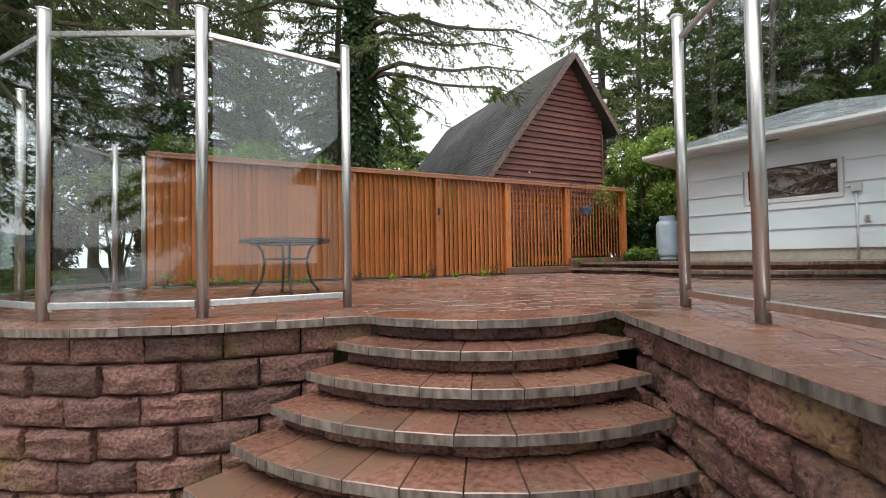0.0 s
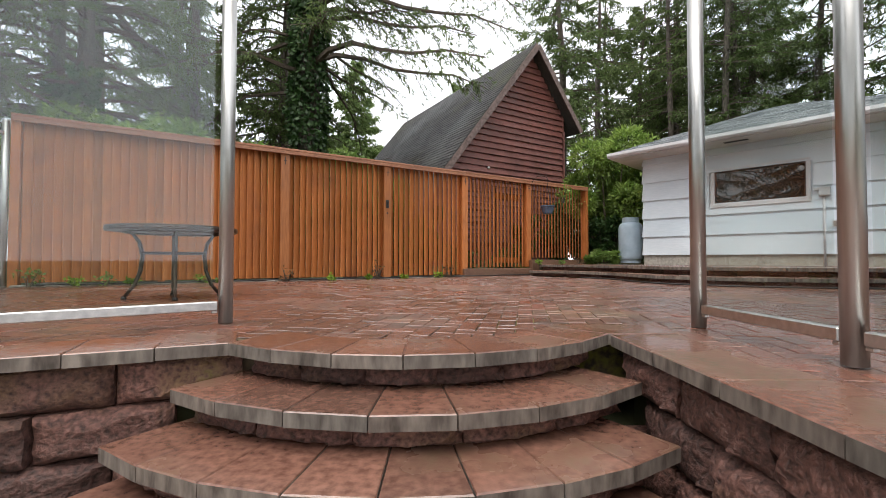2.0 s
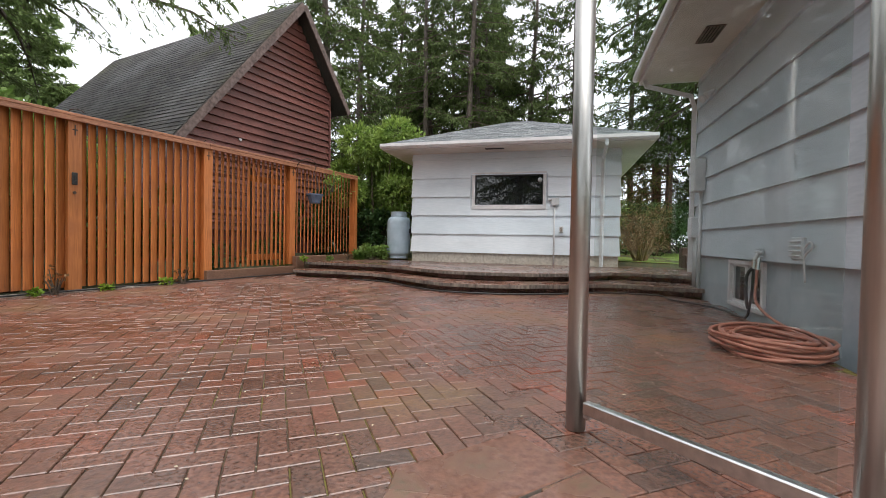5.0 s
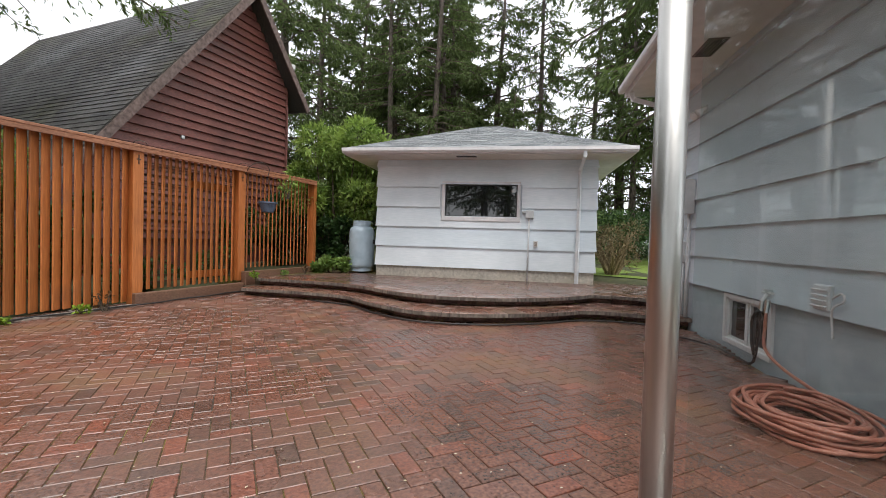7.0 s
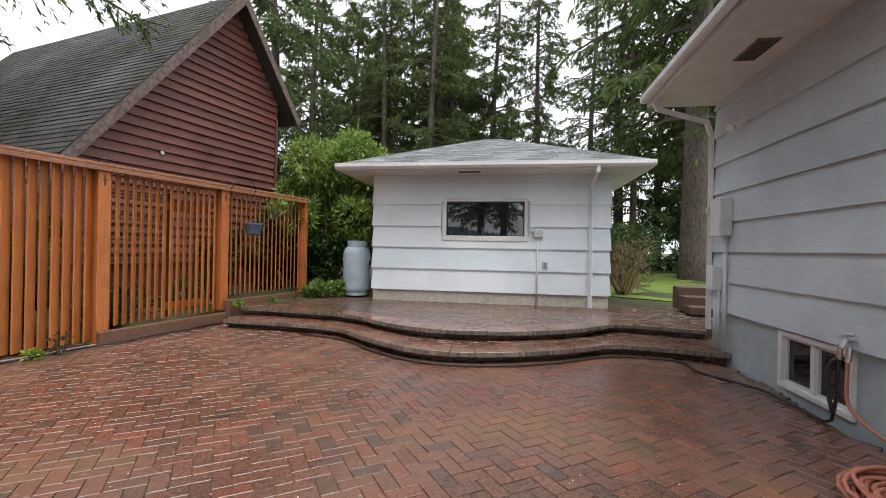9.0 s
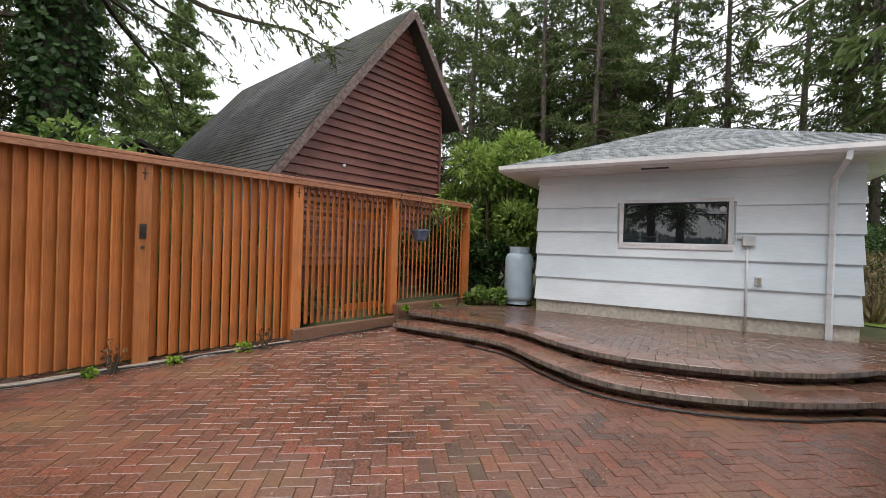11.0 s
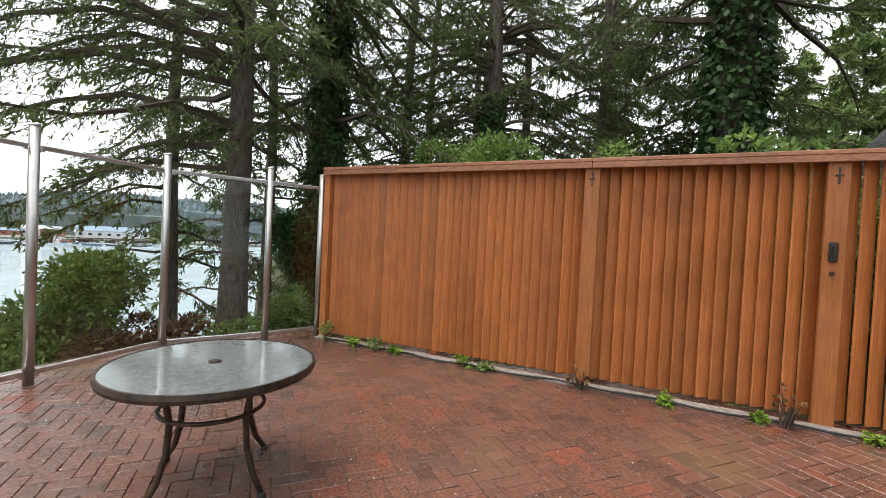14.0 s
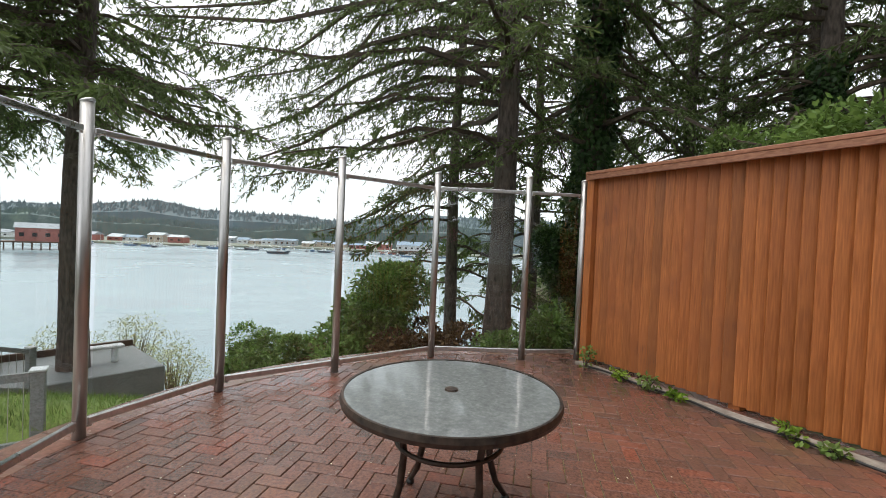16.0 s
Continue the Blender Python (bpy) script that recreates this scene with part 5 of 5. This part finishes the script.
bush("undergrowth", "dark leafy thicket beyond the red cabin", 129, (5.5, 14.6, 0.0), (1.0, 0.6, 2.4), 4200, (0.12, 0.07), IVY, 16, 8)
bush("ground_ivy", "bright green ground cover at the fence end", 27, (4.85, 11.4, 0.26), (0.55, 0.3, 0.32), 900, (0.09, 0.08), SHRUB, 10, 6, category="ground cover")
bush("dry_shrub", "pale twiggy shrub beside the white outbuilding", 28, (10.65, 8.1, 0.3), (0.7, 0.7, 1.7), 1500, (0.14, 0.015), PALE_TWIG, 9, 60, PALE_TWIG)
bush("hedge", "clipped dark green hedge beyond the lawn", 29, (15.8, 10.9, 0.3), (1.8, 1.4, 2.0), 5200, (0.1, 0.06), IVY, 16, 6)
bush("hedge", "broad dark hedge beyond the lawn", 31, (22, 13.2, 0.3), (3.2, 1.6, 2.8), 5200, (0.14, 0.08), IVY, 18, 6)
bush("hedge", "clipped dark green hedge beyond the lawn", 30, (24, 7.5, 0.3), (2.4, 1.6, 2.6), 3000, (0.14, 0.08), SHRUB, 14, 6)
for i, (x, y, sz) in enumerate(((12.6, 11.8, 2.0), (20, 14.5, 2.6), (26, 17, 3.0), (30, 9.5, 3.0), (12.2, 16.5, 2.6), (17.5, 13.2, 2.2), (25, 11, 3.2), (29, 13.5, 3.4), (33, 8, 3.4))):
    bush("hedge", "dark green hedge beyond the lawn", 130 + i, (x, y, 0.25), (2.4, 1.6, sz), 3600, (0.15, 0.08), SHRUB, 14, 6, group="hedges beyond the lawn")
for i in range(8):
    p = FENCE @ Vector((-8.2 + i * 1.25, 2.6 + 0.9 * math.sin(i * 2.1), 0))
    bush("undergrowth", "bright green undergrowth behind the fence", 40 + i, (p.x, p.y, -0.1), (1.0, 0.9, 4.1 - 0.14 * i + 0.35 * math.sin(i * 1.7)), 3600, (0.11, 0.06), SHRUB, 11, 10, group="undergrowth behind the fence")
for i in range(-4, 4):
    p = FENCE @ Vector((0.9 + i * 1.15, 1.3 + 0.1 * max(0, i), 0))
    bush("undergrowth", "dark undergrowth close behind the fence", 52 + i, (p.x, p.y, -0.1), (0.6, 0.4, 0.8 if 0 <= i < 2 else 2.1), 700 if 0 <= i < 2 else 2200, (0.1, 0.06), IVY, 9, 8, group="undergrowth behind the fence")
for i, (x, y, z, s, h, m, lab) in enumerate(((-8.6, 3.4, -1.9, 1.3, 3.0, SHRUB, "broad green shrub on the bank"), (-9.6, 3.3, -2.6, 1.1, 2.7, SHRUB, "broad green shrub on the bank"), (-7.6, 4.7, -1.3, 0.7, 1.3, RUSSET, "russet shrub on the bank"),
                                            (-7.2, 3.9, -1.3, 0.6, 1.1, RUSSET, "russet shrub on the bank"), (-7.4, 6.3, -1.2, 0.8, 1.6, SHRUB, "bright shrub beside the fence corner"), (-9.2, 7.3, -1.2, 1.0, 3.4, IVY, "dark ivy thicket by the fence corner"),
                                            (-10.6, 9.4, -1.2, 1.2, 3.2, IVY, "dark ivy thicket by the fence corner"), (-11.5, -0.6, -3.0, 0.9, 2.0, SHRUB, "rounded dark shrub on the bank"), (-11.0, 1.0, -2.8, 0.8, 1.8, SHRUB, "rounded dark shrub on the bank"),
                                            (-10.4, 2.0, -2.4, 0.6, 1.3, RUSSET, "russet shrub on the bank"), (-9.4, 0.6, -2.2, 0.9, 0.9, SHRUB, "low green cover on the bank"), (-6.6, 5.6, -1.0, 0.6, 0.9, SHRUB, "bright shrub beside the fence corner"))):
    bush("bank_shrub", lab, 60 + i, (x, y, z), (s, s, h), int(4200 * s * h), (0.11, 0.055), m, 12, 10, group="shrubs on the bank")
for i, (x, y) in enumerate(((-14.6, -4.6), (-15.2, -6.6), (-14.2, -7.9))):
    bush("willow", "pale yellow-green willow twigs on the bank", 80 + i, (x, y, -5.2), (1.5, 1.5, 3.7), 3000, (0.1, 0.03), WILLOW, 10, 50, PALE_TWIG, group="willows on the bank")

# weeds along the fence foot
for i, (u, s, m) in enumerate(((-7.0, 0.3, SHRUB), (-6.55, 0.14, LIME), (-6.2, 0.2, SHRUB), (-5.9, 0.12, LIME), (-5.0, 0.15, LIME), (-4.75, 0.12, SHRUB), (-3.75, 0.14, RUSSET), (-3.0, 0.13, LIME), (-2.1, 0.2, RUSSET), (-2.3, 0.08, LIME), (-1.55, 0.1, LIME), (-0.75, 0.14, LIME), (-0.5, 0.14, RUSSET), (1.95, 0.12, LIME), (2.7, 0.1, SHRUB), (3.3, 0.14, RUSSET))):
    p = FENCE @ Vector((u, -0.2 if u < 1.8 else -0.3, 0.0 if u < 1.8 else 0.28))
    tall = 1.9 if m is RUSSET else 0.8
    bush("weed", "small dry stalks at the fence foot" if m is RUSSET else "small bright weed at the fence foot", 100 + i, (p.x, p.y, p.z), (s, s * 0.6, s * tall), 40 if m is RUSSET else 70, (0.05, 0.04), m, 5, 9 if m is RUSSET else 4, TWIG, category="weed", group="weeds along the fence")
spray = bush("rhododendron_spray", "leafy spray hanging over the fence top", 120, tuple(FENCE @ Vector((2.95, -0.1, 1.85))), (0.22, 0.12, 0.4), 60, (0.13, 0.04), RHODO, 4, 5, category="branch")
solid("stone", Geo().lathe([(0.02, 0), (0.07, 0.01), (0.075, 0.035), (0.05, 0.06), (0.01, 0.065)], 12, pose(0, 0, 0, 0, 0, 20) @ Matrix.Diagonal((1.2, 0.8, 1, 1))), TRIM, "small white stone in the weeds", "stone", at=pose(-4.85, 6.68, -0.005), smooth=True)

# fallen petals on the wet bricks, and grass below the edge
n = 900
c = np.stack([rng.uniform(-4.8, 4.0, n), rng.uniform(2.6, 9.5, n), np.full(n, 0.002)], 1)
keep = np.array([inside(x, y, floor_edge) for x, y, _ in c])
c = c[keep]
d = unit(np.stack([rng.normal(size=len(c)), rng.normal(size=len(c)), np.full(len(c), 0.05)], 1))
solid("petal_litter", leaf_mesh("petal_litter", c, d, unit(rng.normal(0, 0.15, c.shape) + [0, 0, 1]), rng.uniform(0.008, 0.02, len(c)), rng.uniform(0.006, 0.014, len(c)), plain("pale_petal", (0.55, 0.48, 0.34), 0.6), 0.1), None, "small pale petals fallen on the bricks", "litter", kind="stuff")
n = 9000
xy = np.stack([rng.uniform(-8.1, -4.3, n), rng.uniform(-1.4, 2.0, n)], 1)
c = np.array([(x, y, land(x, y) + 0.04) for x, y in xy])
d = unit(rng.normal(0, 0.35, c.shape) + [0, 0, 1])
solid("grass_tufts", leaf_mesh("grass_tufts", c, d, unit(rng.normal(0, 1, c.shape)), rng.uniform(0.05, 0.13, n), 0.01, SHRUB, 0, False), None, "rough grass blades below the patio edge", "grass", kind="stuff")

# ---- timber steps beyond the house corner, lower deck and rails ----
side_steps = thing("side_steps", "dark wet timber steps beside the lawn", "steps", pose(9.0, 5.7, TERRACE, 0, 0, 38))
for k in range(3):
    part("timber", Geo().box((k * 0.35, -0.9, 0.02), (k * 0.35 + 0.33, 0.3, 0.15 + k * 0.14), 0.01), TIMBER, side_steps)
deck = thing("lower_deck", "grey concrete deck on the bank below", "deck", pose(-9.9, -4.1, -1.95, 0, 0, 50))
part("slab", Geo().box((-1.3, -1.9, -3.2), (1.3, 1.6, 0.0), 0.02), DOCK, deck)
part("kerb", Geo().box((-1.4, -1.9, -0.1), (-1.305, 1.6, 0.16), 0.01), TIMBER, deck, "dark timber kerb")
bench = thing("bench", "pale stone bench on the lower deck", "bench", pose(-10.1, -3.7, -1.95, 0, 0, 140))
part("seat", Geo().box((-0.6, -0.15, 0.36), (0.6, 0.15, 0.42), 0.015), TRIM, bench)
for u in (-0.42, 0.42):
    part("leg", Geo().box((u - 0.05, -0.1, 0), (u + 0.05, 0.1, 0.36), 0.015), TRIM, bench)


def railing(a, b, z0, z1, posts, label):
    a, b = Vector((*a, 0)), Vector((*b, 0))
    d = b - a
    t = thing("railing", label, "railing", Matrix.Translation((a.x, a.y, 0)) @ Matrix.Rotation(math.atan2(d.y, d.x), 4, "Z"), group="railings on the bank")
    L = d.length
    for i in range(posts):
        u, f = L * i / (posts - 1), i / (posts - 1)
        zt = z0 + (z1 - z0) * f
        p = part("post", Geo().box((u - 0.06, -0.06, zt - 2.0), (u + 0.06, 0.06, zt), 0.006), DOCK, t)
        part("post_cap", Geo().box((u - 0.075, -0.075, zt), (u + 0.075, 0.075, zt + 0.03), 0.008), TRIM, p, "pale post cap")
    for drop in (0.1, 0.85):
        g = Geo().add([(0.06, y, z0 - drop + h) for y in (-0.03, 0.03) for h in (0, 0.09)] + [(L - 0.06, y, z1 - drop + h) for y in (-0.03, 0.03) for h in (0, 0.09)],
                      [(0, 1, 3, 2), (4, 6, 7, 5), (0, 4, 5, 1), (2, 3, 7, 6), (1, 5, 7, 3), (0, 2, 6, 4)])
        part("rail", g, DOCK, t)
    for i in range(1, int(L / 0.12)):
        u = i * 0.12
        zt = z0 + (z1 - z0) * u / L
        part("wire", Geo().tube([(u, 0, zt - 0.8), (u, 0, zt - 0.1)], 0.004, 4), ALU, t)


railing((-4.5, 0.22), (-3.4, -1.4), -0.22, -0.22, 2, "grey timber railing with wire infill")
railing((-8.0, -3.2), (-5.6, -3.6), -1.0, -0.2, 3, "grey timber stair railing with wire infill")

# ---- the far shore ----
def ridge(name, label, pts, seed, tone):
    g = Geo()
    r = np.random.default_rng(seed)
    for x, y, h in pts:
        g.v += [(x, y, -11), (x, y, h * 0.55), (x - 25, y, h)]
    for i in range(len(pts) - 1):
        for k in range(2):
            g.f.append((i * 3 + k, (i + 1) * 3 + k, (i + 1) * 3 + k + 1, i * 3 + k + 1))
    t = solid(name, g, tone, label, "hill", kind="structure")
    s = Geo()
    for i in range(len(pts) - 1):
        (x0, y0, h0), (x1, y1, h1) = pts[i], pts[i + 1]
        for k in range(120):
            f, e = r.uniform(), r.uniform(0.1, 1.0)
            x, y, h = x0 + (x1 - x0) * f - 25 * e, y0 + (y1 - y0) * f, (h0 + (h1 - h0) * f) * (0.55 + 0.45 * e)
            tall, wide = r.uniform(4, 8.5), r.uniform(1.6, 3.2)
            s.add([(x, y - wide, h - 3), (x + wide, y, h - 3), (x, y + wide, h - 3), (x - wide, y, h - 3), (x, y, h + tall * 0.6)], [(0, 1, 4), (1, 2, 4), (2, 3, 4), (3, 0, 4)])
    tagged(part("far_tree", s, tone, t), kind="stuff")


# aerial haze mixed into the woods' colour, paler than on the near point
HAZED_HILL_FAR = material("haze_tinted_far_woods", (0.125, 0.16, 0.175), (0.165, 0.2, 0.212), 0.05, rough=(0.9, 1), bump=0, stain_scale=0.02)
ridge("backdrop", "wooded hills across the bay, haze put into their colour", [(-520, -900 + i * 60, 27 + 6 * math.sin(i * 0.9) + 4 * math.sin(i * 2.3)) for i in range(24)], 3, HAZED_HILL_FAR)
ridge("backdrop_near", "wooded point across the bay, bluish haze in its colour", [(-400, -420 + i * 40, 8 + 5 * math.sin(i * 0.7 + 1) + 3 * math.sin(i * 1.9)) for i in range(13)], 4, HAZED_HILL)
solid("shore", Geo().prism([(-300, -520), (-268, -180), (-330, -110), (-310, 20), (-330, 300), (-420, 300), (-420, -520)], -12, -8.8), plain("pale_shore_ground", (0.24, 0.25, 0.2), 0.8), "low built-up shore across the bay", "shore", kind="structure")
r = random.Random(5)
walls = [plain("white_wall", (0.7, 0.71, 0.72)), plain("grey_wall", (0.4, 0.43, 0.46)), plain("red_wall", (0.35, 0.13, 0.11)), plain("tan_wall", (0.5, 0.42, 0.34))]
roofs = [plain("grey_roof", (0.3, 0.32, 0.35)), plain("pale_roof", (0.55, 0.57, 0.6)), plain("blue_roof", (0.25, 0.33, 0.42))]


def far_building(x, y, z, w, d, h, wm, rm, label, turn=0.0, pier=False):
    b = thing("harbour_building", label, "building", pose(x, y, z, 0, 0, turn), group="harbour buildings")
    part("wall", Geo().box((-d / 2, -w / 2, 0), (d / 2, w / 2, h)), wm, b)
    part("roof", Geo().add([(-d / 2 - .5, -w / 2 - .5, h), (d / 2 + .5, -w / 2 - .5, h), (d / 2 + .5, w / 2 + .5, h), (-d / 2 - .5, w / 2 + .5, h), (0, -w / 2 - .5, h + d * 0.22), (0, w / 2 + .5, h + d * 0.22)],
                           [(0, 1, 4), (2, 3, 5), (1, 2, 5, 4), (3, 0, 4, 5), (3, 2, 1, 0)]), rm, b)
    n = max(2, int(w / 4))
    for k in range(n):
        yy = -w / 2 + w * (k + 0.5) / n
        part("window", Geo().box((d / 2, yy - 0.8, h * 0.35), (d / 2 + 0.1, yy + 0.8, h * 0.65)), DARK, b)
    if pier:
        part("pier_deck", Geo().box((-d / 2 - 2, -w / 2 - 4, -0.6), (d / 2 + 3, w / 2 + 4, -0.01)), TIMBER, b)
        for k in range(9):
            part("pile", Geo().tube([(d / 2 + 2, -w / 2 - 3 + (w + 6) * k / 8, -5), (d / 2 + 2, -w / 2 - 3 + (w + 6) * k / 8, -0.6)], 0.25, 6), TIMBER, b)


far_building(-185, -168, -6.5, 16, 10, 5.5, walls[2], roofs[0], "red cannery building on a timber pier", 42, True)
for i in range(26):
    y = -330 + i * 13 + r.uniform(-4, 4)
    x = (-285 if y < -180 else -342) - r.uniform(0, 30)
    far_building(x, y, -8.8, r.uniform(8, 20), r.uniform(6, 10), r.uniform(2.6, 5), r.choice(walls), r.choice(roofs), "low harbour building on the far shore")
far_building(-318, -12, -7.5, 34, 12, 4, walls[0], roofs[2], "long pale boathouse on a pier", 0, True)


def boat(x, y, size, turn, hull, label):
    b = thing("boat", label, "boat", pose(x, y, -10.05, 0, 0, turn), group="boats in the harbour")
    s = size
    part("hull", Geo().add([(-s, -0.22 * s, 0), (0.6 * s, -0.22 * s, 0), (1.1 * s, 0, 0.05 * s), (0.6 * s, 0.22 * s, 0), (-s, 0.22 * s, 0), (-1.05 * s, -0.28 * s, 0.22 * s), (0.65 * s, -0.28 * s, 0.25 * s), (1.3 * s, 0, 0.36 * s), (0.65 * s, 0.28 * s, 0.25 * s), (-1.05 * s, 0.28 * s, 0.22 * s)],
                           [(0, 1, 6, 5), (1, 2, 7, 6), (2, 3, 8, 7), (3, 4, 9, 8), (4, 0, 5, 9), (5, 6, 7, 8, 9), (4, 3, 2, 1, 0)]), hull, b)
    cab = part("cabin", Geo().box((-0.1 * s, -0.16 * s, 0.22 * s), (0.4 * s, 0.16 * s, 0.52 * s), 0.03 * s), walls[0], b)
    part("window", Geo().box((-0.06 * s, -0.165 * s, 0.38 * s), (0.36 * s, 0.165 * s, 0.46 * s)), DARK, cab)
    part("mast", Geo().tube([(-0.2 * s, 0, 0.22 * s), (-0.2 * s, 0, 1.5 * s)], 0.02 * s, 5), ALU, b)
    part("boom", Geo().tube([(-0.2 * s, 0, 0.5 * s), (-0.9 * s, 0, 0.8 * s)], 0.014 * s, 5), ALU, b)


hulls = [plain("white_hull", (0.75, 0.76, 0.77)), plain("dark_hull", (0.07, 0.08, 0.1)), plain("blue_hull", (0.12, 0.2, 0.32)), plain("rust_hull", (0.4, 0.14, 0.1))]
for i in range(58):
    y = -230 + i * 4.2 + r.uniform(-3, 3)
    boat(-262 - r.uniform(0, 36) + (18 if y < -150 else 0), y, r.uniform(2.6, 4.6), r.choice((80, 95, 265, 20)), hulls[i % 3], "moored fishing boat on the far side")
boat(-236, -86, 5.5, 85, hulls[1], "dark fishing boat moored in the bay")
boat(-300, -34, 5.0, 260, hulls[3], "red and white boat beside the pier")
for y in (-60, -120, -175):
    solid("dock", Geo().box((-300, y - 1.2, -10.2), (-262, y + 1.2, -9.4), 0.1), DOCK, "floating timber dock with moored boats", "dock")

# ---- patio bricks, laid in herringbone ----
WIDE, GAP = 0.1016, 0.0055


def brick_solid(length, width):
    l, w, c = length / 2, width / 2, 0.003
    return [(-l, -w, -0.03), (l, -w, -0.03), (l, w, -0.03), (-l, w, -0.03), (-l, -w, -c), (l, -w, -c), (l, w, -c), (-l, w, -c), (-l + c, -w + c, 0), (l - c, -w + c, 0), (l - c, w - c, 0), (-l + c, w - c, 0)]


BRICK_FACES = [(0, 1, 5, 4), (1, 2, 6, 5), (2, 3, 7, 6), (3, 0, 4, 7), (4, 5, 9, 8), (5, 6, 10, 9), (6, 7, 11, 10), (7, 4, 8, 11), (8, 9, 10, 11)]
brick_mesh = Geo().add(brick_solid(2 * WIDE - GAP, WIDE - GAP), BRICK_FACES).mesh("brick", BRICK)
fence_line = (FENCE @ Vector((0, -0.13, 0)), (FENCE.to_3x3() @ Vector((0, 1, 0))))


def lay(parent, poly, z, turn, near=None):
    xs, ys = [p[0] for p in poly], [p[1] for p in poly]
    lo_x, hi_x, lo_y, hi_y = min(xs), max(xs), min(ys), max(ys)
    cx, cy = (lo_x + hi_x) / 2, (lo_y + hi_y) / 2
    n = int(math.hypot(hi_x - lo_x, hi_y - lo_y) / WIDE / 2) + 3
    ct, st = math.cos(radians(turn)), math.sin(radians(turn))
    rest = Geo()
    for i in range(-n, n):
        for j in range(-n, n):
            k = (i - j) % 4
            if k not in (0, 3):
                continue
            a, b = (i + 1, j + 0.5) if k == 0 else (i + 0.5, j + 1)
            x, y = cx + WIDE * (a * ct - b * st), cy + WIDE * (a * st + b * ct)
            if not (lo_x < x < hi_x and lo_y < y < hi_y) or not inside(x, y, poly):
                continue
            m = pose(x, y, z + random.uniform(-0.0025, 0.0015), random.uniform(-0.7, 0.7), random.uniform(-0.6, 0.6), turn + (0 if k == 0 else 90) + random.uniform(-0.7, 0.7))
            if near and near(x, y):
                part("brick", brick_mesh, BRICK, parent, at=m)
            else:
                rest.add(brick_solid(2 * WIDE - GAP, WIDE - GAP), BRICK_FACES, m)
    tagged(part("bricks", rest, BRICK, parent), kind="stuff")


lay(patio_floor, floor_edge, -0.004, -12, lambda x, y: -0.5 < x < 2.0 and 2.5 < y < 5.0)
upper = [(p.x + 0.3 * 0, p.y) for p in offset_line(spline(STEP_HIGH, 0.3), 0.3)] + [(9.4, 5.3), (9.4, 7.0), (8.6, 7.3), (5.6, 10.7), (5.2, 11.3), (4.6, 11.2), (3.3, 10.75)]
lay(terrace, upper, TERRACE - 0.003, 42, lambda x, y: x + y < 12.6)
lower = [(p.x, p.y) for p in offset_line(spline(STEP_LOW, 0.3), 0.28)] + [(p.x, p.y) for p in offset_line(spline(STEP_HIGH, 0.3), 0.1)][::-1]
lay(terrace, lower, LOW_RISE - 0.003, 42)
